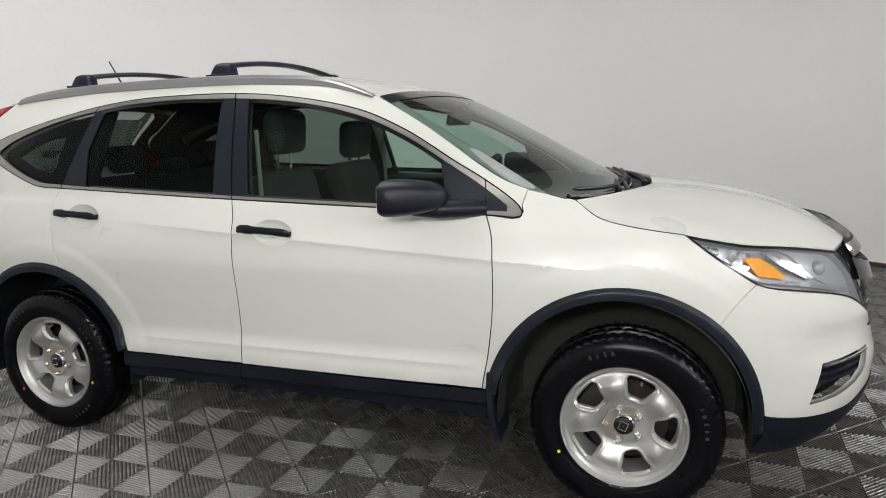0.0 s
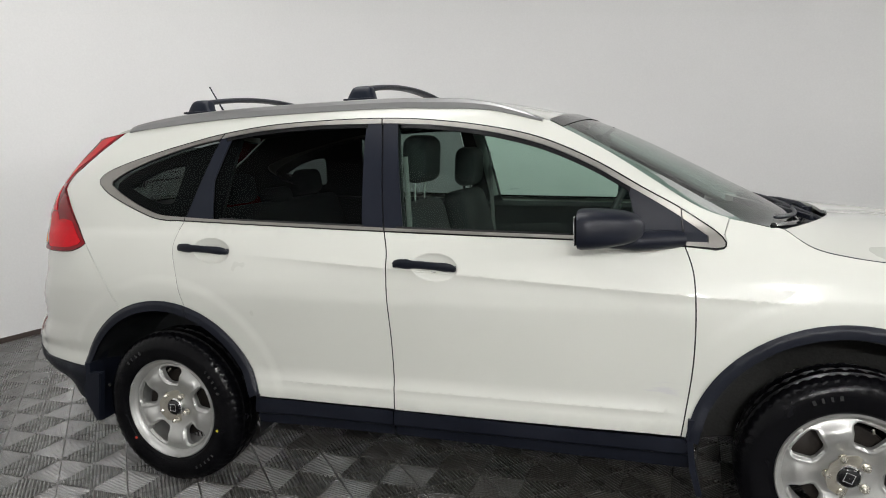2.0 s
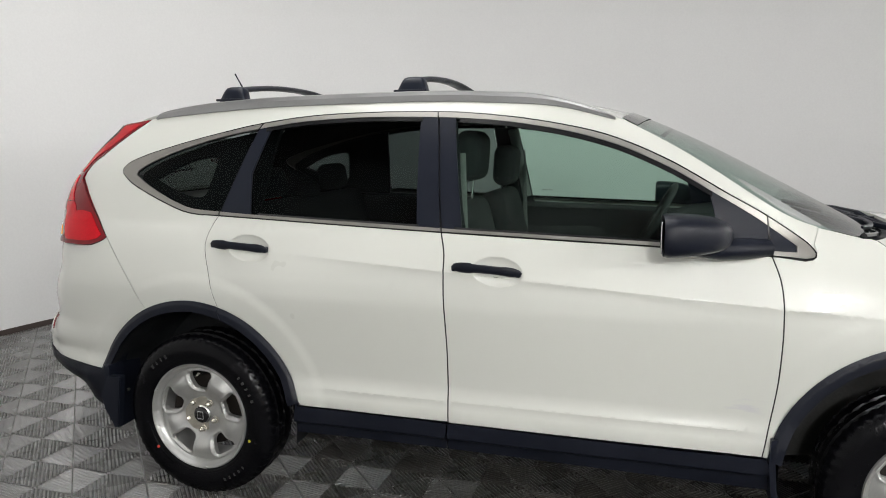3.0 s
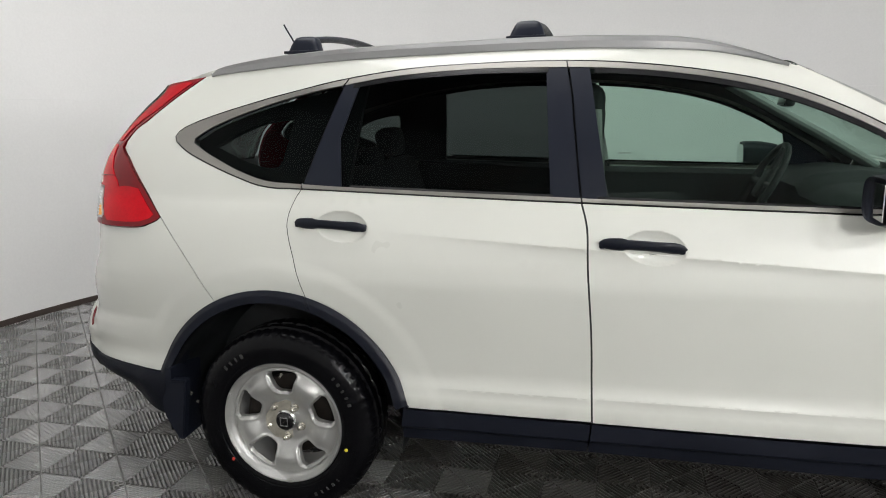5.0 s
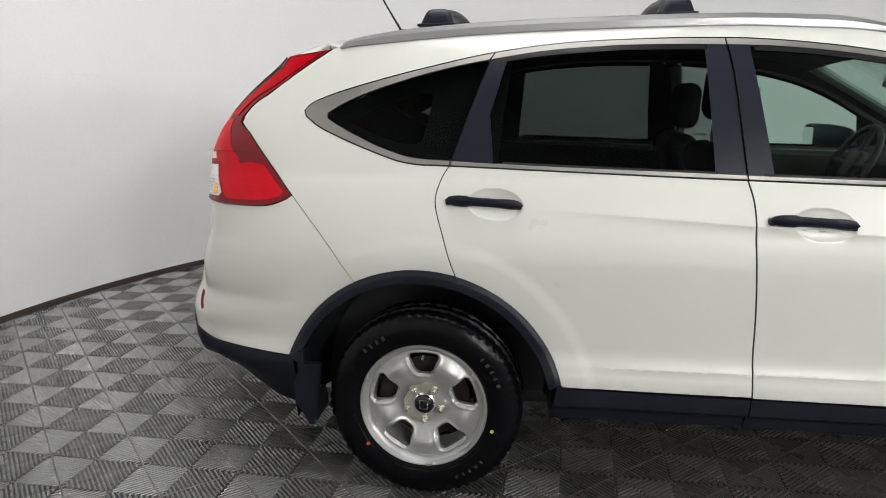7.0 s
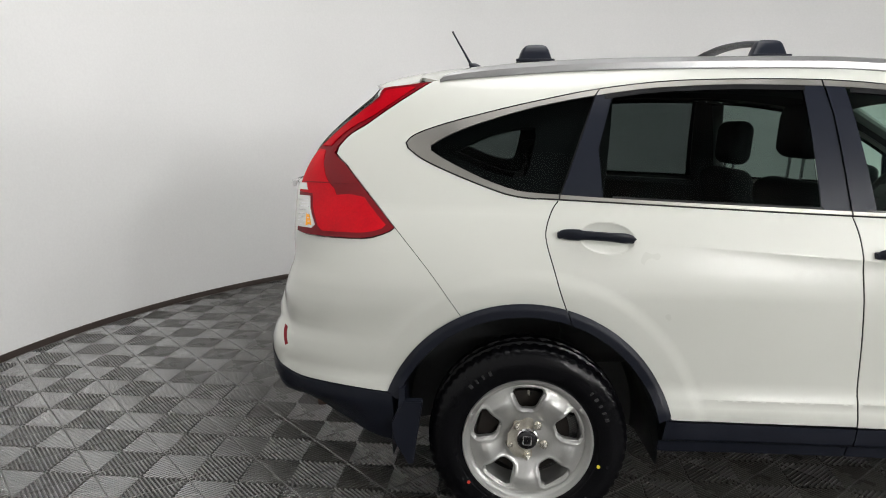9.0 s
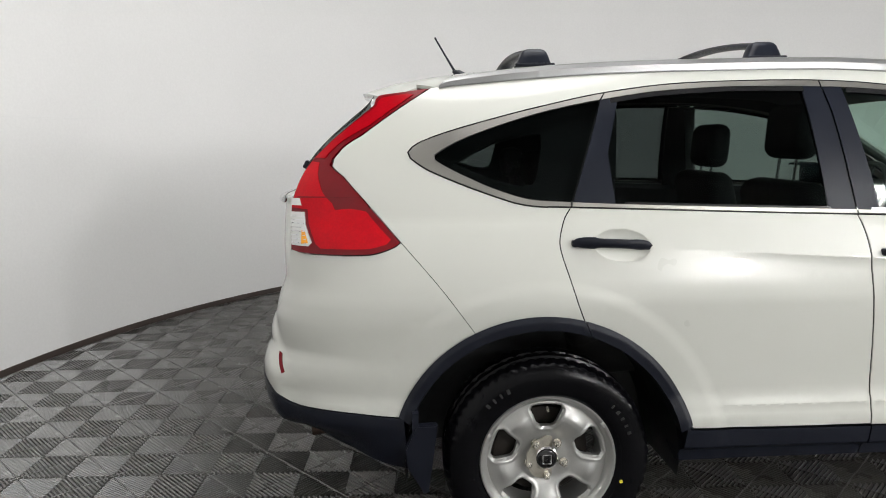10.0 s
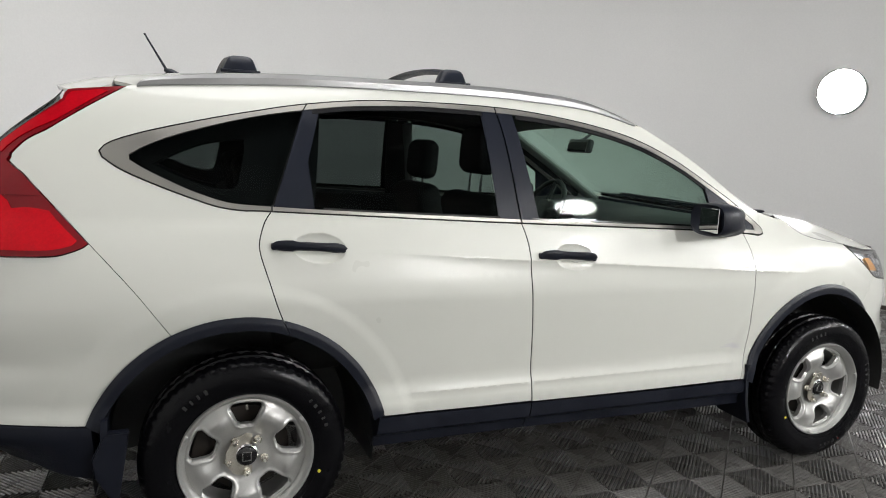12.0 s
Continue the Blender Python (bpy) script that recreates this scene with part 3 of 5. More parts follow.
def flank(side):
    """All the sheets of one side."""
    word = "right" if side < 0 else "left"
    # side frame with the quarter panel, pillars and roof edge
    frame_outline = (curve_through(SCREEN_EDGE[1:]) + curve_through(RAIL_LINE) + curve_through(LAMP_IN) + curve_through(Q_LINE)
                     + opening(ARCH_R, TAIL_ARC0, TAIL_ARC1, n=10) + curve_through(REAR_GAP[::-1])
                     + curve_through([p for p in BOTTOM_OUT[:7]][::-1]) + curve_through(TOP_OUT[::-1]) + [(2.238, 1.112)])
    panel("side_frame", frame_outline, PAINT, CAR, side, inset=0.0011, lines=SEAM_POINTS + FLARE, label="pearl white quarter panel, pillars and roof edge")
    panel("pillar_lining", frame_outline, CABIN, CAR, side, off=-0.035, depth=-0.028, inset=0.006, gap=0.07)
    # front fender
    a0, a1 = angle_on(ARCH_F, (2.109, .434)), angle_on(ARCH_F, (2.925, .713))
    panel("front_fender", curve_through(A_GAP) + opening(ARCH_F, a0, a1, n=28) + curve_through([(2.925, .713), (2.98, .79), (3.036, .849)])
          + curve_through(LAMP_LOW_F[3:]) + curve_through(HOOD_EDGE[::-1]) + [(2.32, 1.148), (2.253, 1.163), (2.238, 1.112), (2.246, 1.088), (2.236, 1.068), (2.21, 1.063)], PAINT, CAR, side, gap=0.03, lines=CREASE + FLARE)
    # doors
    door_low = [(2.109, .434), (1.6, .432), (1.063, .434)]
    front = panel("front_door", curve_through(B_GAP[3:]) + curve_through(door_low[::-1]) + curve_through(A_GAP[::-1]) + curve_through(BOTTOM_OUT[8:12][::-1]),
                  DOOR_PAINT, CAR, side, extra=FINE[1:], lines=CREASE + FLARE, inset=0.003, bulge=dent, label="pearl white front door with a finger cup")
    r0, r1 = angle_on(ARCH_R, (.463, .452)), angle_on(ARCH_R, (.114, .803))
    rear = panel("rear_door", curve_through(REAR_GAP) + opening(ARCH_R, r1, r0, n=14) + curve_through([(.463, .440), (.76, .437), (1.063, .437)])
                 + curve_through(B_GAP[3:][::-1]) + curve_through(BOTTOM_OUT[6:9][::-1]), PAINT, CAR, side, extra=FINE[:1], lines=CREASE + FLARE, inset=0.003, bulge=dent, label="pearl white rear door with a finger cup")
    # trim panels inside the doors
    panel("door_lining", curve_through(B_GAP[3:]) + curve_through(door_low[::-1]) + curve_through(A_GAP[::-1]) + curve_through(BOTTOM_OUT[8:12][::-1]), CABIN, front, side, off=-0.07, depth=-0.062, inset=0.006, gap=0.06)
    panel("door_lining", curve_through(REAR_GAP) + opening(ARCH_R, r1, r0, n=14) + curve_through([(.463, .440), (.76, .437), (1.063, .437)])
          + curve_through(B_GAP[3:][::-1]) + curve_through(BOTTOM_OUT[6:9][::-1]), CABIN, rear, side, off=-0.07, depth=-0.062, inset=0.006, gap=0.06)
    # satin surround of the windows, cut at the door gaps
    inner = [(x, top_in(x)) for x in np.linspace(2.185, -0.345, 70)] + [(x, bottom_in(x)) for x in np.linspace(-0.345, 2.185, 70)]
    panel("window_surround", DLO, SATIN, CAR, side, off=0.003, holes=[inner], rim=0.012, gap=0.011, inset=0.0015, label="satin metal strip round the side windows")
    rim_out = tidy(DLO, 0.02)
    panel("window_seal", shrink(rim_out, -0.0036), GLOSS_BLACK, CAR, side, off=0.0010, holes=[shrink(rim_out, 0.0012)], rim=0.004, gap=0.02, inset=0.0)
    # the strip's joints at the door gaps
    for a, b in (((0.222, 1.519), (0.200, 1.488)), ((0.957, 1.556), (0.961, 1.530)), ((1.018, 1.118), (1.0155, 1.138)), ((0.087, 1.156), (0.088, 1.176))):
        panel("strip_joint", [(a[0] - .0022, a[1]), (a[0] + .0022, a[1]), (b[0] + .0022, b[1]), (b[0] - .0022, b[1])], GLOSS_BLACK, CAR, side, off=0.0038, rim=0.004, inset=0.0, gap=0.02)
    panel("sail_joint", [(2.096, 1.200), (2.1005, 1.200), (2.1055, 1.14), (2.1155, 1.074), (2.111, 1.074), (2.101, 1.14)], GLOSS_BLACK, front, side, off=0.0040, rim=0.004, inset=0.0, gap=0.02)
    # black strips that stand in for the shade in the gaps between the sheets
    for line, owner, w in ((REAR_GAP, rear, .009), (B_GAP[3:], front, .010), (A_GAP, front, .010), (Q_LINE, CAR, .005)):
        mid = [Vector(p) for p in curve_through(line)]
        across = [Vector((-(q - p).y, (q - p).x)).normalized() * w / 2 for p, q in zip(mid, mid[1:])]
        across.append(across[-1])
        panel("gap_seal", [tuple(p + n) for p, n in zip(mid, across)] + [tuple(p - n) for p, n in zip(mid[::-1], across[::-1])], DARK, owner, side, off=-0.0032, rim=0.003, inset=0.0, gap=0.03)
    # trim inside the rear pillars leaves only the middle of the quarter window free
    panel("quarter_lining", cell([(-0.349, top_in(-0.349)), (-0.349, bottom_in(-0.349))], [(0.262, top_in(0.262)), (0.225, bottom_in(0.225))], 24), CABIN, CAR, side, off=-0.045, rim=0.02, inset=-0.012, gap=0.03,
          holes=[curve_through([(-0.305, 1.318), (-0.21, 1.370), (-0.11, 1.408), (0.0, 1.422), (0.022, 1.395), (0.006, 1.300), (-0.012, 1.242), (-0.05, 1.226), (-0.12, 1.236), (-0.22, 1.272), (-0.295, 1.306)])])
    # glass and pillar covers
    c_left, c_right = [(0.204, top_in(0.204)), (0.086, bottom_in(0.086))], [(0.268, top_in(0.268)), (0.214, 1.323), (0.230, bottom_in(0.230))]
    tip = [(-0.349, top_in(-0.349)), (-0.349, bottom_in(-0.349))]
    panel("quarter_window", cell(tip, c_left, 24), PRIVACY_GLASS, CAR, side, off=-0.004, rim=0.004, inset=0.0, gap=0.022)
    panel("pillar_cover", cell([(0.210, top_in(0.210)), (0.092, bottom_in(0.092))], c_right), PILLAR, rear, side, off=0.001, rim=0.003, inset=0.0, gap=0.016)
    panel("rear_door_window", cell(c_right, line_at(0.893, 0.922)), PRIVACY_GLASS, rear, side, off=-0.006, rim=0.004, inset=0.0, gap=0.022)
    panel("pillar_cover", cell(line_at(0.893, 0.922), middle(B_GAP, -0.003)), PILLAR, rear, side, off=0.001, rim=0.003, inset=0.0, gap=0.016)
    panel("pillar_cover", cell(middle(B_GAP, 0.004), line_at(1.029, 1.095)), PILLAR, front, side, off=0.001, rim=0.003, inset=0.0, gap=0.016)
    panel("front_door_window", cell(line_at(1.029, 1.095), line_at(1.920, 1.965)), CLEAR_GLASS, front, side, off=-0.006, rim=0.004, inset=0.0, gap=0.022)
    panel("sail_cover", cell(line_at(1.920, 1.965), [(2.183, top_in(2.183)), (2.184, bottom_in(2.184))]), TRIM, front, side, off=0.001, rim=0.012, inset=0.0, gap=0.016)
    # dark sheets put behind the gaps at the doors' edges as their shade
    panel("pillar_backing", [(.905, 1.535), (.935, 1.20), (.96, 1.05), (.98, .45), (1.13, .45), (1.12, 1.05), (1.085, 1.20), (1.03, 1.53)], DARK, CAR, side, off=-0.022, rim=0.012, inset=0.0, gap=0.05)
    panel("pillar_backing", [(2.07, 1.07), (2.08, .45), (2.18, .45), (2.20, .9), (2.19, 1.06)], DARK, CAR, side, off=-0.022, rim=0.012, inset=0.0, gap=0.05)
    # rubber seals along the glass
    for a, b, owner in ((0.24, 0.90, rear), (1.045, 1.93, front)):
        strip = [(x, top_in(x) + 0.001) for x in np.linspace(a, b, 30)] + [(x, top_in(x) - 0.015) for x in np.linspace(b, a, 30)]
        panel("window_seal", strip, GLOSS_BLACK, owner, side, off=0.0012, rim=0.006, inset=0.0, gap=0.012)
        strip = [(x, bottom_in(x) + 0.006) for x in np.linspace(a + 0.02, b + 0.03, 30)] + [(x, bottom_in(x) - 0.001) for x in np.linspace(b + 0.03, a + 0.02, 30)]
        panel("window_seal", strip, GLOSS_BLACK, owner, side, off=0.0012, rim=0.006, inset=0.0, gap=0.012)
    # cladding round the wheel openings and along the sill
    def swell(c):
        def f(s, z):
            r = math.hypot(s - c[0], z - c[1])
            return 0.010 * step(c[2] + 0.004, c[2] - 0.02, r)
        return f
    split = angle_on(ARCH_R, (.116, .806))
    for c, a0, a1, slant, owner in ((ARCH_R, 160, split + 0.35, 4, CAR), (ARCH_R, split - 0.15, 15, 4, rear), (ARCH_F, 171, -4, 0, CAR)):
        d0, d1 = (slant if a0 < 100 else 0), (slant if a1 > 50 else 0)
        outline = arc(*c, a0, a1, 40) + arc(c[0], c[1], c[2] - 0.043, a1 - d1 - 1 * (d1 == 0), a0 - d0 + 1 * (d0 == 0), 36)
        panel("arch_cladding", outline, TRIM, owner, side, off=0.006 if owner is CAR else 0.0075, rim=0.075, gap=0.018, inset=0.0, bulge=swell(c), lines=[p for d in (0.004, 0.009, 0.014, 0.019, 0.026) for p in arc(c[0], c[1], c[2] - d, a0, a1, 60)], label="matt black plastic wheel arch moulding")
    hollow = lambda s, z: -0.030 * step(.378, .352, z)
    sill = curve_through([(.455, .470), (.472, .446), (.51, .438), (1.06, .434)]) + curve_through([(1.048, .312), (.43, .308)])
    panel("sill_cladding", sill, TRIM, CAR, side, off=0.006, rim=0.10, gap=0.016, inset=0.0015, bulge=hollow, label="matt black plastic sill with scuffs")
    sill = curve_through([(1.062, .434), (1.6, .430), (2.06, .431), (2.118, .436)]) + [(2.135, .40), (2.150, .30)] + curve_through([(2.150, .298), (1.6, .305), (1.050, .312)])
    panel("sill_cladding", sill, TRIM, CAR, side, off=0.006, rim=0.10, gap=0.016, inset=0.0015, bulge=hollow, label="matt black plastic sill with scuffs")


for side in (-1, 1):
    flank(side)


# ---- the car's ends ----
step_line = spline((.45, .51, .579, .684, .759), (-.775, -.78, -.788, -.826, -.881))


def shelf(s, z):
    """The rear bumper's raised middle."""
    return 0.022 * step(0.0, 0.05, step_line(z) - s) * step(.80, .72, z)


rear_bumper = panel("rear_bumper", curve_through(Q_LINE) + opening(ARCH_R, TAIL_ARC0, angle_on(ARCH_R, (-.470, .494)), n=12)
                    + curve_through([(-.470, .495), (-.684, .505), (-.78, .511), (-.818, .531), (-.90, .575), (-1.1, .59), (TAIL_S, .59)])
                    + curve_through([(TAIL_S, .75), (-1.1, .755), (-.95, .775), (-.875, .82), (-.840, .89), (-.836, .95), (-.800, 1.016)]) + curve_through(LAMP_LOW[::-1]),
                    PAINT, CAR, both=True, gap=0.035, inset=0.0011, lines=SEAM_POINTS + FLARE, bulge=shelf, label="pearl white rear bumper")
for side in (-1, 1):
    panel("reflector", [(-.836, .668), (-.824, .664), (-.806, .612), (-.813, .606)], DEEP_RED, rear_bumper, side, off=0.003, gap=0.015, bulge=shelf, inset=0.0, rim=0.01, label="small red bumper reflector")
panel("bumper_skirt", curve_through([(-.462, .492), (-.684, .502), (-.78, .508), (-.818, .528), (-.90, .572), (-1.1, .587), (TAIL_S, .587)])
      + curve_through([(TAIL_S, .40), (-1.1, .40), (-.90, .41), (-.813, .395), (-.685, .358), (-.56, .335), (-.448, .312)]), TRIM, CAR, both=True, off=0.004, gap=0.03, rim=0.08,
      bulge=lambda s, z: shelf(s, z) - 0.05 * step(.46, .36, z) * step(-.5, -.75, s), label="matt black lower rear bumper skirt")
tailgate = panel("tailgate", curve_through([(-.790, 1.16), (-.793, 1.02), (-.835, .95), (-.838, .89), (-.873, .825), (-.95, .78), (-1.1, .76), (TAIL_S, .755)]) + [(TAIL_S, 1.19), (-1.1, 1.19), (-.786, 1.19)],
                 PAINT, CAR, both=True, gap=0.05, label="pearl white tailgate")
WINDOW_EDGE = [(-0.786, 1.200), (-0.778, 1.215), (-0.755, 1.268), (-0.725, 1.324), (-0.668, 1.386), (-0.607, 1.442), (-0.541, 1.503), (-0.524, 1.530)]
window_edge = spline([z for s, z in WINDOW_EDGE], [s for s, z in WINDOW_EDGE])
panel("rear_window", curve_through(WINDOW_EDGE) + [(-.6, 1.535), (-1.1, 1.54), (TAIL_S, 1.54), (TAIL_S, 1.20), (-1.1, 1.20)], REAR_GLASS, tailgate, both=True, off=0.0, gap=0.045, rim=0.004,
      bulge=lambda s, z: -0.085 * step(-0.005, 0.10, window_edge(z) - s))


def tail_lamp(side):
    whole = curve_through(LAMP_IN) + curve_through(LAMP_LOW) + curve_through(LAMP_OUT)
    puff = lambda s, z: 0.010 * step(1.36, 1.25, z) * step(-.46, -.60, s)
    lamp = panel("tail_lamp", whole, DEEP_RED, CAR, side, off=0.001, gap=0.03, bulge=puff, label="tall red tail lamp with a clear lower window")
    up = curve_through([(-.405, 1.528), (-.49, 1.472), (-.612, 1.385), (-.662, 1.335), (-.672, 1.318)]) + curve_through([(-.712, 1.318), (-.658, 1.374), (-.597, 1.430), (-.528, 1.490), (-.508, 1.519), (-.430, 1.532)])
    panel("upper_lens", up, RED_DIM, lamp, side, off=0.003, gap=0.03, bulge=puff, inset=0.002, rim=0.006)
    low = curve_through([(-.712, 1.310), (-.686, 1.306)]) + curve_through([(-.686, 1.306), (-.690, 1.270), (-.686, 1.205), (-.668, 1.156)]) + curve_through([(-.668, 1.156), (-.620, 1.160), (-.566, 1.152)]) + curve_through([(-.566, 1.152), (-.535, 1.112), (-.488, 1.064)])
    low += curve_through([(-.505, 1.047), (-.57, 1.032), (-.700, 1.030)]) + [(-.709, 1.045), (-.722, 1.106), (-.724, 1.152), (-.778, 1.156)] + curve_through([(-.778, 1.158), (-.765, 1.208), (-.742, 1.262), (-.716, 1.308)])
    panel("lower_lens", low, RED, lamp, side, off=0.003, gap=0.03, bulge=puff, inset=0.002, rim=0.006)
    panel("clear_window", [(-.777, 1.145), (-.729, 1.146), (-.727, 1.106), (-.713, 1.049), (-.721, 1.036), (-.773, 1.036)], CLEAR_LENS, lamp, side, off=0.004, gap=0.02, inset=0.001, rim=0.006,
          bulge=puff, label="ribbed clear reversing lens")
    panel("upper_clear_window", [(-.776, 1.186), (-.744, 1.187), (-.738, 1.165), (-.776, 1.164)], CLEAR_LENS, lamp, side, off=0.0045, gap=0.02, inset=0.0, rim=0.006, bulge=puff, label="small clear upper lens")
    panel("lens_joint", [(-.755, 1.1925), (-.66, 1.196), (-.585, 1.196), (-.585, 1.1925), (-.66, 1.1925), (-.755, 1.189)], DEEP_RED, lamp, side, off=0.0042, gap=0.02, inset=0.0, rim=0.003, bulge=puff)
    for k in range(8):
        z = 1.045 + 0.012 * k
        a = -.724 - 0.0016 * k
        panel("lens_rib", [(a, z), (a, z + .0022), (-.771, z + .0022), (-.771, z)], REFLECTOR, lamp, side, off=0.0062, gap=0.02, inset=0.0, rim=0.003, bulge=puff)
    panel("turn_bulb", [(-.736, 1.086), (-.728, 1.082), (-.721, 1.046), (-.737, 1.043)], AMBER, lamp, side, off=0.0058, gap=0.012, inset=0.0, rim=0.004, bulge=puff)


def head_lamp(side):
    outline = curve_through(LAMP_TOP_F) + curve_through([(3.247, .937), (3.305, .85), (3.369, .712)]) + curve_through(LAMP_LOW_F)
    lamp = panel("head_lamp", outline, BEZEL, CAR, side, off=-0.040, gap=0.03, rim=0.006, inset=-0.004, label="clear headlamp with an amber side marker")
    panel("lens", outline, LAMP_GLASS, lamp, side, off=0.0, gap=0.04, rim=0.004, inset=0.003)
    ring = shrink(tidy(outline, 0.02), 0.0055)
    panel("lens_edge", outline, GLOSS_BLACK, lamp, side, off=0.001, holes=[ring], gap=0.02, rim=0.012, inset=0.001)
    panel("lens_wall", outline, BEZEL, lamp, side, off=-0.004, holes=[shrink(tidy(outline, 0.02), 0.004)], gap=0.02, rim=0.034, inset=0.001)
    panel("reflector", curve_through([(2.86, .985), (2.95, .970), (3.02, .955), (2.985, .915), (2.93, .935)]), REFLECTOR, lamp, side, off=-0.020, gap=0.03, rim=0.03, inset=0.0,
          bulge=lambda s, z: -0.004 * math.sin(s * 2 * math.pi / 0.03))
    panel("side_marker", [(2.996, .940), (3.050, .938), (3.085, .905), (3.112, .866), (3.044, .876)], AMBER, lamp, side, off=-0.012, gap=0.02, rim=0.03, inset=0.0, label="amber side marker")
    panel("inner_bezel", curve_through([(3.05, .965), (3.10, .955), (3.15, .90), (3.20, .845), (3.30, .80), (3.29, .86), (3.23, .932), (3.12, .96)]), BEZEL, lamp, side, off=-0.030, gap=0.03, rim=0.02, inset=0.0)
    panel("bright_strip", [(3.045, .958), (3.075, .957), (3.145, .890), (3.170, .862), (3.155, .858), (3.110, .895)], REFLECTOR, lamp, side, off=-0.014, gap=0.02, rim=0.02, inset=0.0)
    panel("lower_strip", curve_through([(2.97, .905), (3.04, .862), (3.13, .840), (3.25, .805), (3.26, .815), (3.14, .852), (3.05, .873), (2.98, .915)]), REFLECTOR, lamp, side, off=-0.016, gap=0.02, rim=0.02, inset=0.0)
    c = skin(3.19, .895) - skin_normal(3.19, .895) * 0.035
    bm = bmesh.new()
    bmesh.ops.create_uvsphere(bm, u_segments=24, v_segments=12, radius=0.026, matrix=Matrix.Translation((c.x, c.y * (-side), c.z)))
    part("projector", bm, BEZEL, lamp)


for side in (-1, 1):
    tail_lamp(side)
    head_lamp(side)

FOG = [(3.373, .587), (3.29, .577), (3.205, .560), (3.194, .49), (3.180, .418), (3.240, .435), (3.305, .470), (3.351, .510)]
front_bumper = panel("front_bumper", curve_through([(3.036, .849), (2.98, .79), (2.925, .713)]) + opening(ARCH_F, angle_on(ARCH_F, (2.925, .713)), angle_on(ARCH_F, (3.084, .385)), n=14)
                     + curve_through([(3.090, .382), (3.173, .366), (3.293, .383), (3.39, .425), (3.6, .45), (NOSE_S, .45)])
                     + curve_through([(NOSE_S, .59), (3.60, .60), (3.46, .645), (3.369, .712)]) + curve_through(LAMP_LOW_F[:4]), PAINT, CAR, both=True, gap=0.04, holes=[FOG],
                     bulge=lambda s, z: -0.018 * step(3.10, 3.24, s) * step(.72, .64, z) * step(.52, .62, z), label="pearl white front bumper")
for side in (-1, 1):
    panel("fog_recess", FOG, GLOSS_BLACK, front_bumper, side, off=-0.05, gap=0.03, inset=-0.006, rim=0.004)
for side in (-1, 1):
    for k in range(3):
        a = 0.478 + 0.028 * k
        panel("slat", [(3.196 + 0.003 * k, a), (3.345, a + 0.022), (3.345, a + 0.031), (3.196 + 0.003 * k, a + 0.009)], TRIM, front_bumper, side, off=-0.018, gap=0.02, inset=0.0, rim=0.02)
    panel("slat", [(3.208, .549), (3.362, .576), (3.366, .583), (3.208, .557)], CHROME, front_bumper, side, off=-0.004, gap=0.02, inset=0.0, rim=0.01)
panel("bumper_lip", curve_through([(3.090, .385), (3.173, .367), (3.293, .384), (3.39, .426), (3.6, .451), (NOSE_S, .451)]) + curve_through([(NOSE_S, .385), (3.50, .375), (3.36, .350), (3.26, .300), (3.17, .225), (3.10, .195), (3.040, .205)])
      + [(3.082, .30)], TRIM, CAR, both=True, off=0.003, gap=0.03, rim=0.05, inset=0.001, label="matt black lower bumper lip")
grille = panel("grille", curve_through([(3.252, .935), (3.31, .85), (3.374, .712)]) + curve_through([(3.46, .645), (3.60, .600), (NOSE_S, .59)]) + [(NOSE_S, .93), (3.55, .935), (3.35, .945)],
               GLOSS_BLACK, CAR, both=True, off=-0.030, gap=0.05, inset=0.0, label="black grille with a chrome wing")
panel("chrome_wing", curve_through([(3.30, .905), (3.40, .880), (3.55, .860), (NOSE_S, .855)]) + curve_through([(NOSE_S, .80), (3.55, .805), (3.40, .820), (3.31, .835)]), GLOSS_BLACK, grille, both=True, off=0.012, gap=0.03, rim=0.04, inset=0.0)
for k in range(4):
    z = .655 + .035 * k
    panel("grille_bar", [(3.40, z), (NOSE_S, z), (NOSE_S, z + .010), (3.40, z + .010)], TRIM, grille, both=True, off=-0.010, gap=0.04, rim=0.018, inset=0.0)
panel("emblem", arc(3.86, .835, .058, 0, 350, 20), SATIN, grille, both=True, off=0.022, gap=0.02, rim=0.02, inset=0.0)
panel("grille_frame", curve_through([(3.30, .945), (3.40, .945), (NOSE_S, .945)]) + [(NOSE_S, .915), (3.40, .912), (3.31, .905)], GLOSS_BLACK, grille, both=True, off=0.014, gap=0.03, rim=0.04, inset=0.0)


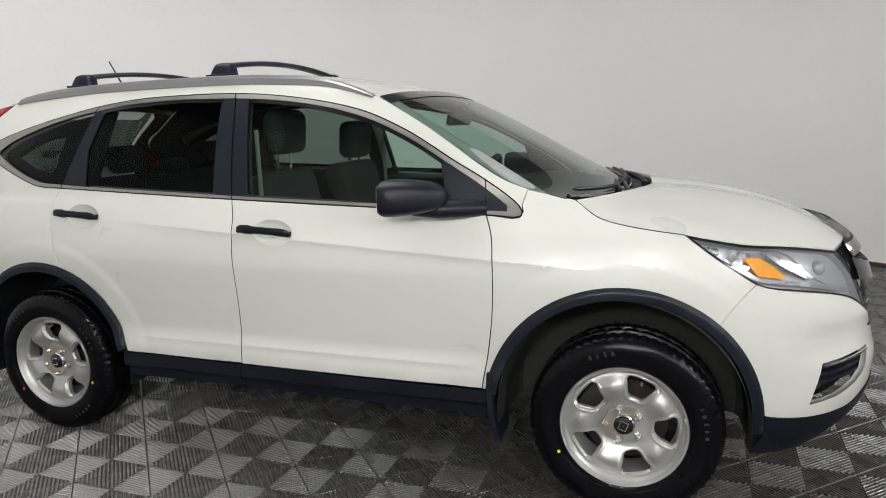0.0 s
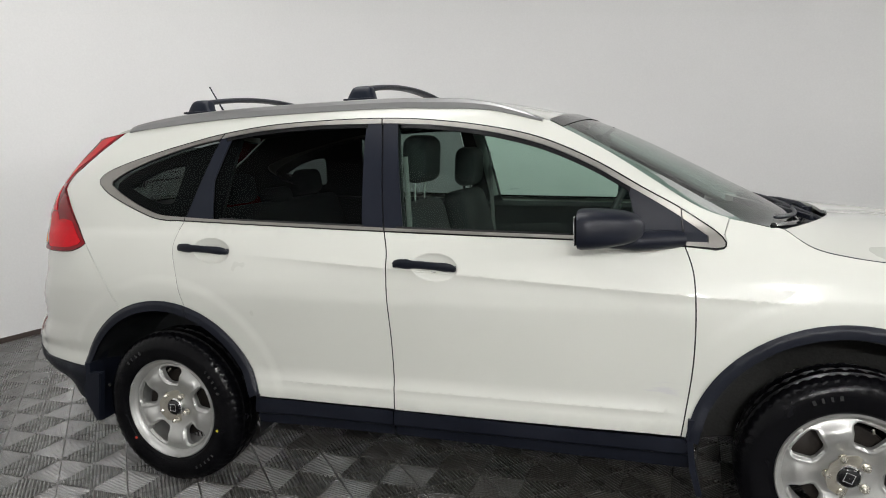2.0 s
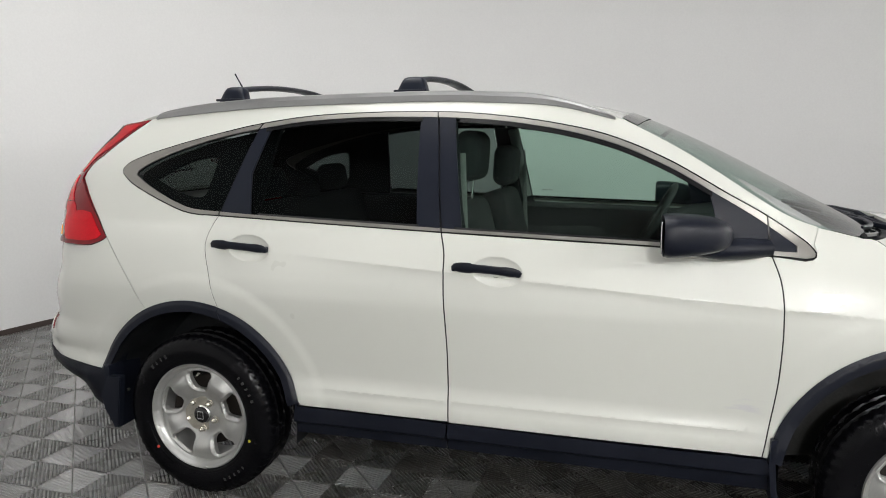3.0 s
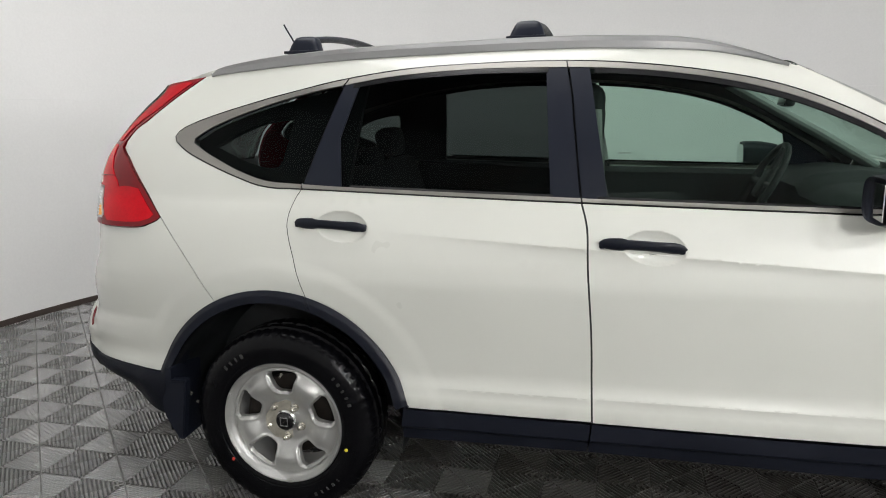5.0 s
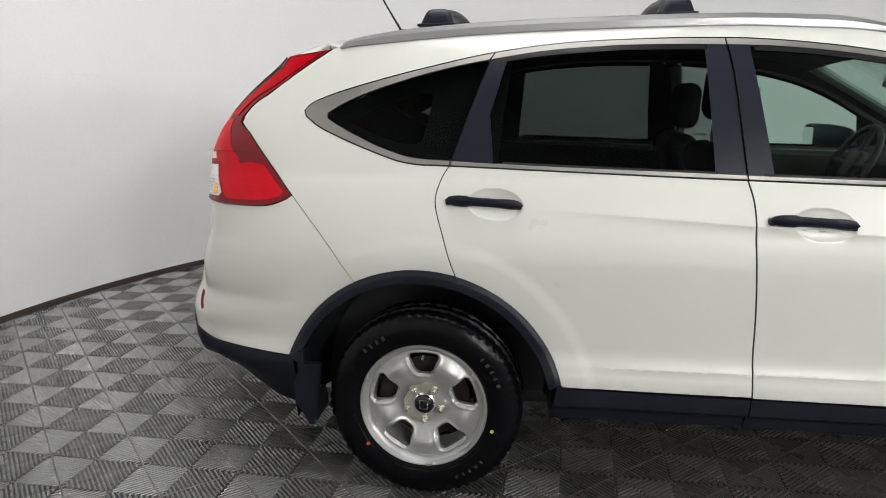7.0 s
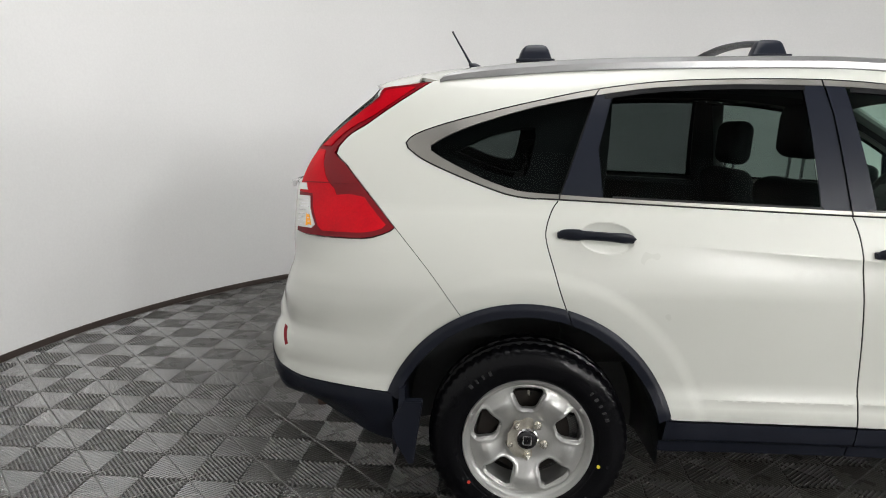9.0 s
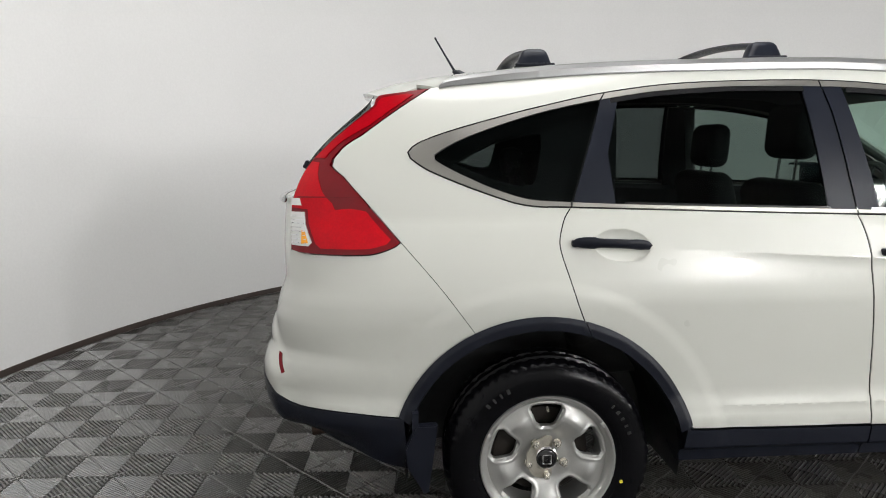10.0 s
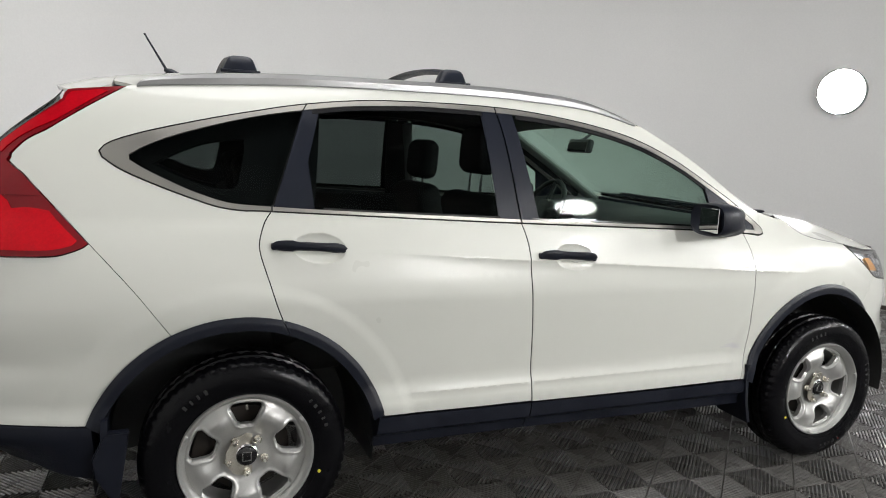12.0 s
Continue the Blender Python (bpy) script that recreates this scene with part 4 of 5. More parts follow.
# ---- hood, screen, roof ----
def patch(name, edge, mid, mat, parent, crown, rows=14, side_steps=10, label="", thick=0.012, power=2.0):
    """A sheet from a line on the right flank over the car's middle to the left: edge and mid give its rim and its middle for u in 0..1."""
    verts, faces = [], []
    n = 2 * side_steps
    for i in range(rows + 1):
        u = i / rows
        e, m = Vector(edge(u)), Vector(mid(u))
        for j in range(n + 1):
            v = abs(j / side_steps - 1)                 # 1 at the rim, 0 in the middle
            k = 1 - v ** power
            p = Vector((m.x + (e.x - m.x) * (1 - k), e.y * v * (1 if j < side_steps else -1), e.z + (m.z - e.z) * k))
            c = crown * math.sin(math.pi * min(v * 1.0, 1.0)) if crown else 0
            p.z += c
            verts.append(tuple(p))
    w = n + 1
    for i in range(rows):
        for j in range(n):
            faces.append((i * w + j, i * w + j + 1, (i + 1) * w + j + 1, (i + 1) * w + j))
    ob = mesh_object(name, verts, faces, mat, parent, label)
    bm = bmesh.new()
    bm.from_mesh(ob.data)
    bmesh.ops.recalc_face_normals(bm, faces=bm.faces)
    if sum(f.normal.z for f in bm.faces) < 0:
        bmesh.ops.reverse_faces(bm, faces=bm.faces)
    if thick:
        rim_edges = [e for e in bm.edges if e.is_boundary]
        made = bmesh.ops.extrude_edge_only(bm, edges=rim_edges)["geom"]
        low = [g for g in made if isinstance(g, bmesh.types.BMVert)]
        bmesh.ops.translate(bm, vec=(0, 0, -thick), verts=low)
        for e in rim_edges:
            e.smooth = False
    bm.to_mesh(ob.data)
    bm.free()
    return ob


def along(pts):
    """A function of u in 0..1 along a polyline by length."""
    pts = [Vector(p) for p in pts]
    run = [0.0]
    for a, b in zip(pts, pts[1:]):
        run.append(run[-1] + (b - a).length)

    def value(u):
        d = u * run[-1]
        i = 0
        while i < len(run) - 2 and d > run[i + 1]:
            i += 1
        return pts[i].lerp(pts[i + 1], (d - run[i]) / max(run[i + 1] - run[i], 1e-9))
    return value


hood_rim = along([skin(s, z) for s, z in curve_through(HOOD_EDGE[1:] + [(2.962, .987), (3.097, .969), (3.240, .943)])])
hood_mid = along(curve_through([(2.66, 0, 1.118), (2.85, 0, 1.108), (3.05, 0, 1.075), (3.22, 0, 1.025), (3.34, 0, .965), (3.40, 0, .925)]))
# black tube along the hood's edge, laid in as the gap's shade
for side in (-1, 1):
    bm = bmesh.new()
    seam = [skin(s, z) + Vector((0, 0.0035, -0.0035)) for s, z in curve_through(HOOD_EDGE[1:])]
    tube(bm, [(p.x, p.y * -side, p.z) for p in seam], 0.0042, 8)
    part("hood_seal", bm, TRIM, CAR)
hood = patch("hood", lambda u: hood_rim(u) + Vector((0, 0.0075, -0.0005)), hood_mid, PAINT, CAR, 0.012, 26, 16, "pearl white hood", power=2.3)
screen_rim = along([skin(s, z) for s, z in curve_through(SCREEN_EDGE)])
screen_mid = along(curve_through([(2.57, 0, 1.100), (2.30, 0, 1.245), (2.00, 0, 1.405), (1.80, 0, 1.500), (1.665, 0, 1.554)]))
patch("windshield", lambda u: screen_rim(u) + Vector((0.0, 0.012, 0.0)), screen_mid, WIND_GLASS, CAR, 0.0, 22, 14, "green tinted windshield", thick=0.004, power=2.4)
roof_rim = along([skin(s, z) + Vector((0, 0.004, 0.0)) for s, z in curve_through(RAIL_LINE)])
roof_mid = along(curve_through([(1.66, 0, 1.554), (1.40, 0, 1.612), (1.137, 0, 1.644), (.80, 0, 1.662), (.4, 0, 1.660), (.0, 0, 1.648), (-.30, 0, 1.626), (-.50, 0, 1.595)]))
roof = patch("roof", roof_rim, roof_mid, PAINT, CAR, 0.0, 30, 14, "pearl white roof", power=2.6)
patch("roof_lining", lambda u: roof_rim(u) + Vector((0, 0.05, -0.035)), lambda u: roof_mid(u) + Vector((0, 0, -0.04)), HEADLINER, CAR, 0.0, 16, 8, "grey headliner", thick=0.0, power=2.6)
# black band along the screen's upper edge
patch("screen_band", lambda u: screen_rim(0.93 + 0.07 * u) + Vector((0.0, 0.014, 0.003)), lambda u: screen_mid(0.93 + 0.07 * u) + Vector((0, 0, 0.003)), GLOSS_BLACK, CAR, 0.0, 3, 14, thick=0.0, power=2.4)

# spoiler over the rear window
bm = bmesh.new()
rows = []
for j in range(25):
    y = -0.58 + 1.16 * j / 24
    q = (abs(y) / 0.58) ** 3
    fx, bx = -0.40, -0.615 + 0.12 * q
    rows.append([bm.verts.new(p) for p in ((fx, y, 1.608 - 0.055 * q), ((fx + bx) / 2, y, 1.590 - 0.055 * q), (bx, y, 1.558 - 0.042 * q), (bx + 0.006, y, 1.542 - 0.038 * q), (bx + 0.05, y, 1.532 - 0.042 * q), (fx, y, 1.520 - 0.03 * q))])
for a, b in zip(rows, rows[1:]):
    for k in range(6):
        bm.faces.new((a[k], a[(k + 1) % 6], b[(k + 1) % 6], b[k]))
bm.faces.new(rows[0])
bm.faces.new(rows[-1][::-1])
part("spoiler", bm, PAINT, CAR, "pearl white spoiler over the rear window", angle=50)

# cowl and wipers at the foot of the screen
patch("cowl", lambda u: screen_rim(0.0) + Vector((-0.01 + 0.045 * u, 0.03, -0.012 - 0.01 * u)), lambda u: Vector((2.555 + 0.11 * u, 0, 1.088 - 0.0 * u)), TRIM, CAR, 0.0, 4, 14, "black plastic cowl under the screen", thick=0.03, power=2.4)
for x0, y0, x1, y1 in ((2.60, -0.42, 2.50, 0.18), (2.63, 0.12, 2.47, 0.62)):
    bm = bmesh.new()
    tube(bm, [(x0, y0, 1.105), (x0 - 0.02, y0 + 0.08, 1.125), ((x0 + x1) / 2, (y0 + y1) / 2, 1.135), (x1, y1, 1.128)], [0.013, 0.011, 0.008, 0.006], 8)
    box(bm, (0.014, 0.62, 0.020), pose((x0 + x1) / 2 - 0.035, (y0 + y1) / 2 + 0.02, 1.128, 0, 0, 8), 0.004)
    cyl(bm, 0.020, 0.03, pose(x0, y0, 1.105), 14)
    part("wiper", bm, TRIM, CAR)

# black seal along the screen's lower edge and the blade that rests on the glass above it
def screen_foot(v, up, back):
    e, m, k = screen_rim(0.0), screen_mid(0.0), 1 - abs(v) ** 2.4
    return (m.x + (e.x - m.x) * (1 - k) - back, (e.y + 0.012) * v, e.z + (m.z - e.z) * k + up)


bm = bmesh.new()
tube(bm, [screen_foot(v, 0.004, 0.004) for v in np.linspace(-0.97, 0.97, 49)], 0.011, 8)
part("screen_seal", bm, GLOSS_BLACK, CAR)
for v0, v1 in ((0.88, 0.10), (0.02, -0.78)):
    bm = bmesh.new()
    tube(bm, [screen_foot(v, 0.032, 0.030) for v in np.linspace(v0, v1, 20)], [0.004] + [0.0085] * 18 + [0.004], 8)
    part("wiper_blade", bm, TRIM, CAR)

# rails, bars, antenna
for side in (-1, 1):
    bm = bmesh.new()
    line = [skin(s, z) for s, z in curve_through([(1.61, 1.518), (1.40, 1.570), (1.137, 1.590), (.963, 1.597), (.647, 1.597), (.193, 1.588), (-.24, 1.560), (-.325, 1.550)])]
    n = len(line)
    rings = []
    for i, p in enumerate(line):
        k = min(1.0, 5.0 * min(i, n - 1 - i) / n)
        h = 0.008 + 0.030 * k
        y = -p.y * side
        o = [(0.000, -0.006), (0.009, 0.0), (0.010, h * 0.55), (0.004, h * 0.9), (-0.006, h), (-0.030, h * 0.96), (-0.042, h * 0.6), (-0.044, -0.004)]
        rings.append([bm.verts.new((p.x, side * (abs(y) + a), p.z + b)) for a, b in o])
    for a, b in zip(rings, rings[1:]):
        for k in range(8):
            bm.faces.new((a[k], a[(k + 1) % 8], b[(k + 1) % 8], b[k]))
    bm.faces.new(rings[0])
    bm.faces.new(rings[-1][::-1])
    part("roof_rail", bm, RAIL, CAR, "brushed grey metal roof rail", angle=25)


def roof_bar(x, z):
    bar = thing("roof_bar", "black aerodynamic cross bar clamped on the roof rails", "roof rack", (x, 0, z - 0.02), "cross bars on the roof")
    bm = bmesh.new()
    pts = [(0, y, 0.048 + 0.036 * (1 - (y / 0.5) ** 2)) for y in np.linspace(-0.50, 0.50, 25)]
    tube(bm, pts, 0.034, 14, flat=0.36, up=(0, 0, 1))
    part("bar", bm, TRIM, bar)
    for side in (-1, 1):
        bm = bmesh.new()
        rings = []
        for z0, hx, hy, dx in ((0.0, 0.066, 0.036, 0.0), (0.006, 0.066, 0.037, 0.0), (0.010, 0.061, 0.037, 0.0), (0.030, 0.053, 0.036, 0.001), (0.048, 0.045, 0.034, 0.002), (0.057, 0.038, 0.028, 0.002), (0.062, 0.026, 0.016, 0.002)):
            rings.append([bm.verts.new((dx + hx * math.copysign(abs(math.cos(t)) ** 0.5, math.cos(t)), side * (0.515 - 0.25 * z0) + hy * math.copysign(abs(math.sin(t)) ** 0.5, math.sin(t)), z0)) for t in (2 * math.pi * k / 28 for k in range(28))])
        for a, b in zip(rings, rings[1:]):
            for k in range(28):
                bm.faces.new((a[k], a[(k + 1) % 28], b[(k + 1) % 28], b[k]))
        bm.faces.new(rings[0][::-1])
        bm.faces.new(rings[-1])
        foot = part("foot", bm, PILLAR, bar, "glossy black clamp foot")
        bm = bmesh.new()
        box(bm, (0.136, 0.012, 0.010), pose(0, side * 0.552, 0.006), 0.003)
        part("clamp", bm, TRIM, foot)
    return bar


roof_bar(0.008, 1.640)
roof_bar(0.818, 1.656)
bm = bmesh.new()
tube(bm, [(-0.20, 0, 1.628), (-0.225, 0, 1.650), (-0.245, 0, 1.660)], [0.026, 0.016, 0.006], 12)
tube(bm, [(-0.235, 0, 1.655), (-0.275, 0, 1.722), (-0.312, 0, 1.785), (-0.318, 0, 1.796)], [0.0055, 0.004, 0.0035, 0.004], 8)
part("antenna", bm, TRIM, CAR, "short black rod antenna")

# rear wiper, chrome handle bar and plate recess on the tailgate
bm = bmesh.new()
cyl(bm, 0.020, 0.05, pose(-0.845, 0, 1.275, 0, 90, 0), 14)
box(bm, (0.028, 0.05, 0.035), pose(-0.868, 0.0, 1.278, 0, 30, 0), 0.006)
tube(bm, [(-0.87, 0.0, 1.28), (-0.865, 0.15, 1.29), (-0.835, 0.33, 1.30)], [0.010, 0.007, 0.005], 8)
part("rear_wiper", bm, TRIM, tailgate)
bm = bmesh.new()
tube(bm, [skin(s, 1.178) + skin_normal(s, 1.178) * 0.016 for s in np.linspace(-0.83, TAIL_S + 0.01, 20)], 0.009, 10, flat=1.3)
tube(bm, [(p.x, -p.y, p.z) for p in (skin(s, 1.178) + skin_normal(s, 1.178) * 0.016 for s in np.linspace(-0.83, TAIL_S + 0.01, 20))], 0.009, 10, flat=1.3)
part("chrome_bar", bm, CHROME, tailgate, "chrome bar across the tailgate")
bm = bmesh.new()
tube(bm, [(-0.66, -0.47, 0.30), (-0.76, -0.47, 0.30), (-0.822, -0.47, 0.290)], 0.019, 16)
part("exhaust_pipe", bm, RUST, CAR, "rusty exhaust tip under the bumper")


# ---- wheels ----
def disc_height(x, z):
    """How far the wheel's pressed disc stands out, by place."""
    r, a = math.hypot(x, z), math.atan2(z, x)
    spoke = 0.5 - 0.5 * math.cos(5 * (a - math.pi / 2))       # 0 at a window, 1 on a spoke
    h = 0.057
    h += 0.034 * step(.070, .145, r) * (0.42 + 0.58 * spoke)
    h -= 0.024 * step(.152, .198, r) * spoke
    return h


def wheel_meshes():
    made = {}
    windows = []
    for k in range(5):
        a = math.pi / 2 + 2 * math.pi * k / 5
        raw = [(0.105, -0.018), (0.113, -0.029), (0.142, -0.041), (0.166, -0.053), (0.178, -0.046), (0.182, -0.022), (0.183, 0.0), (0.182, 0.022), (0.178, 0.046), (0.166, 0.053), (0.142, 0.041), (0.113, 0.029), (0.105, 0.018)]
        ring = curve_through([(*p, 0) for p in raw] + [(*raw[0], 0)], 5)
        windows.append([(r * math.cos(a) - t * math.sin(a), r * math.sin(a) + t * math.cos(a)) for r, t, _ in ring][:-1])
    outer = [(0.198 * math.cos(t), 0.198 * math.sin(t)) for t in (2 * math.pi * i / 120 for i in range(120))]
    pts, edges, rings = [], [], []
    for lp in [outer] + windows:
        base = len(pts)
        pts += lp
        ids = list(range(base, base + len(lp)))
        rings.append(ids)
        edges += list(zip(ids, ids[1:] + ids[:1]))
    for w in windows:
        for d in (0.0018, 0.0038, 0.0062, 0.0090, 0.0125):
            pts += [p for p in shrink(w, -d) if math.hypot(*p) < 0.1965]
    border = np.array(pts)
    for i in range(-33, 34):
        for j in range(-38, 39):
            p = (0.0060 * (i + 0.5 * (j % 2)), 0.0052 * j)
            if math.hypot(*p) < 0.195 and not any(inside(p, w) for w in windows) and np.min(np.hypot(border[:, 0] - p[0], border[:, 1] - p[1])) > 0.003:
                pts.append(p)
    vs, _, fs, orig, *_ = delaunay_2d_cdt([Vector(p) for p in pts], edges, [], 0, 1e-6)
    seg_a = np.array([p for w in windows for p in w])
    seg_d = np.array([p for w in windows for p in w[1:] + w[:1]]) - seg_a
    seg_l = (seg_d ** 2).sum(1)

    def lift(v):
        p = np.array((v[0], v[1]))
        k = np.clip(((p - seg_a) * seg_d).sum(1) / seg_l, 0, 1)
        d = float(np.min(np.hypot(*(seg_a + seg_d * k[:, None] - p).T)))
        return -(disc_height(v[0], v[1]) + 0.0034 * math.exp(-((d - 0.0080) / 0.0060) ** 2) - 0.010 * (1 - min(d / 0.008, 1)) ** 2)
    verts = [(v.x, lift(v), v.y) for v in vs]
    norm = []
    for v in vs:
        e = 0.002
        n = Vector((-(lift((v.x + e, v.y)) - lift((v.x - e, v.y))), 2 * e, -(lift((v.x, v.y + e)) - lift((v.x, v.y - e))))).normalized()
        norm.append(-n)
    faces = []
    for f in fs:
        c = sum((vs[k] for k in f), Vector((0, 0))) / len(f)
        if c.length < 0.1985 and not any(inside(c, w) for w in windows):
            area = (vs[f[1]] - vs[f[0]]).cross(vs[f[2]] - vs[f[0]])
            faces.append(tuple(f) if area > 0 else tuple(f)[::-1])
    normals = [tuple(norm[k]) for f in faces for k in f]
    where = {o: n for n, olds in enumerate(orig) for o in olds}
    for ring in rings[1:]:
        ids = [where[i] for i in ring]
        lip = len(verts)
        for i in ids:
            x, y, z = verts[i]
            verts.append((x, y + 0.020, z))
        m = len(ids)
        for k in range(m):
            q = (ids[k], ids[(k + 1) % m], lip + (k + 1) % m, lip + k)
            n = (Vector(verts[q[1]]) - Vector(verts[q[0]])).cross(Vector(verts[q[3]]) - Vector(verts[q[0]]))
            faces.append(q)
            n = tuple(n.normalized()) if n.length > 1e-12 else (0, -1, 0)
            normals += [n] * 4
    plate = mesh_object("wheel_disc", verts, faces, STEEL, None, "", normals)
    disc_mesh = plate.data
    bpy.data.objects.remove(plate)
    bm = bmesh.new()
    lathe(bm, [(0.2215, -0.086), (0.2225, -0.096), (0.2195, -0.1015), (0.2145, -0.1005), (0.2105, -0.094), (0.2085, -0.088), (0.205, -0.083), (0.200, -0.079), (0.1965, -0.070),
               (0.190, -0.02), (0.184, 0.03), (0.195, 0.07), (0.2195, 0.088)], 96)
    for k in range(3):
        a = 0.6 + 2.1 * k
        box(bm, (0.012, 0.008, 0.020), pose(0, 0, 0, 0, -math.degrees(a), 0) @ pose(0.215, -0.100, 0), 0.002)
    made["wheel"] = (bm, STEEL)
    bm = bmesh.new()

    def tread(i, k, r, h):
        if k in (9, 10, 21, 22) and i % 3 == 0:
            r -= 0.0060
        if k in (8, 23) and i % 3 == 0:
            r -= 0.0045
        if k in (11, 12, 14, 16, 17) and (i + k) % 5 == 0:
            r -= 0.006
        return r, h
    side_profile = [(0.219, -0.080), (0.222, -0.094), (0.232, -0.1005), (0.240, -0.1015), (0.2415, -0.1035), (0.262, -0.1080), (0.286, -0.1085), (0.305, -0.103), (0.322, -0.094), (0.334, -0.080), (0.339, -0.060)]
    groove = [(0.331, -0.056), (0.331, -0.046), (0.340, -0.042), (0.340, -0.008), (0.331, -0.004)]
    prof = side_profile + groove
    prof = prof + [(r, -h) for r, h in prof[::-1]]
    lathe(bm, prof, 180, cut=tread)
    made["tyre"] = (bm, RUBBER)
    # moulded marks on the sidewall, as plain bars
    bm = bmesh.new()
    for a0, n, size in ((20, 5, 0.013), (118, 4, 0.016), (295, 5, 0.012)):
        for k in range(n):
            a = a0 + k * 5.5
            box(bm, (size, 0.0016, 0.007 if k % 3 else 0.010), pose(0, 0, 0, 0, -a, 0) @ pose(0.277, -0.1090, 0), 0.0006, 1)
    made["sidewall_mark"] = (bm, WHITE_MARK)
    bm = bmesh.new()
    cyl(bm, 0.075, 0.004, pose(0, -0.0615, 0, 90, 0, 18), 10)
    made["hub_plate"] = (bm, HUB)
    bm = bmesh.new()
    lathe(bm, [(0.001, -0.083), (0.028, -0.082), (0.032, -0.079), (0.0345, -0.074), (0.036, -0.061)], 32)
    made["centre_cap"] = (bm, GLOSS_BLACK)
    bm = bmesh.new()
    lathe(bm, [(0.0350, -0.060), (0.0400, -0.062), (0.0395, -0.071), (0.0345, -0.075)], 32, closed=True)
    for dx, dz, sx, sz in ((-0.0135, 0, 0.0032, 0.030), (0.0135, 0, 0.0032, 0.030), (0, 0.015, 0.028, 0.0032), (0, -0.015, 0.028, 0.0032)):
        box(bm, (sx, 0.002, sz), pose(dx, -0.0835, dz), 0.0006, 1)
    made["cap_ring"] = (bm, CHROME)
    bm = bmesh.new()
    cyl(bm, 0.0150, 0.003, pose(0, -0.0015, 0, 90), 18)
    cyl(bm, 0.0122, 0.018, pose(0, -0.011, 0, 90), 6, 0.0112)
    cyl(bm, 0.0100, 0.009, pose(0, -0.0245, 0, 90), 14, 0.005)
    made["lug_nut"] = (bm, NUT)
    bm = bmesh.new()
    cyl(bm, 0.150, 0.022, pose(0, 0.01, 0, 90), 48)
    cyl(bm, 0.085, 0.06, pose(0, -0.01, 0, 90), 32)
    box(bm, (0.08, 0.06, 0.14), pose(-0.13, 0.01, 0.02, 0, 12, 0), 0.01)
    made["brake"] = (bm, BRAKE)
    bm = bmesh.new()
    tube(bm, [(0.0, -0.075, 0.176), (0.0, -0.092, 0.170)], [0.005, 0.004], 8)
    made["valve"] = (bm, NUT)
    out = {}
    for key, (b, mat) in made.items():
        ob = part(key, b, mat, None)
        out[key] = ob.data
        bpy.data.objects.remove(ob)
    out["wheel_disc"] = disc_mesh
    return out


WHEEL = wheel_meshes()


def wheel(x, side, turn, dots=()):
    rim = new("wheel", WHEEL["wheel"])
    rim.parent = CAR
    rim.matrix_basis = pose(x, side * 0.792, 0.34, 0, 0, 0 if side < 0 else 180) @ pose(0, 0, 0, 0, -turn, 0)
    tagged(rim, "silver painted five-window steel wheel with rusty edges")
    for key in ("tyre", "wheel_disc", "sidewall_mark", "hub_plate", "centre_cap", "cap_ring", "brake", "valve"):
        ob = new(key, WHEEL[key])
        ob.parent = rim
        if key == "tyre":
            tagged(ob, "black wet-looking tyre")
        if key == "sidewall_mark":
            tagged(ob, kind="stuff")
    for k in range(5):
        a = 126 + 72 * k
        ob = new("lug_nut", WHEEL["lug_nut"])
        ob.parent = rim
        ob.matrix_basis = pose(0.061 * math.cos(radians(a)), -0.0625, 0.061 * math.sin(radians(a)))
    for a, r, mat in dots:
        bm = bmesh.new()
        cyl(bm, 0.006, 0.003, pose(r * math.cos(radians(a - turn)), -0.1062, r * math.sin(radians(a - turn)), 90), 12)
        part("paint_dot", bm, mat, rim)


wheel(0.0, -1, 0, ((-17, 0.250, YELLOW), (217, 0.246, RED_DOT)))
wheel(2.62, -1, -20, ((207, 0.250, YELLOW), (-62, 0.285, RED_DOT)))
wheel(0.0, 1, 20)
wheel(2.62, 1, 50)

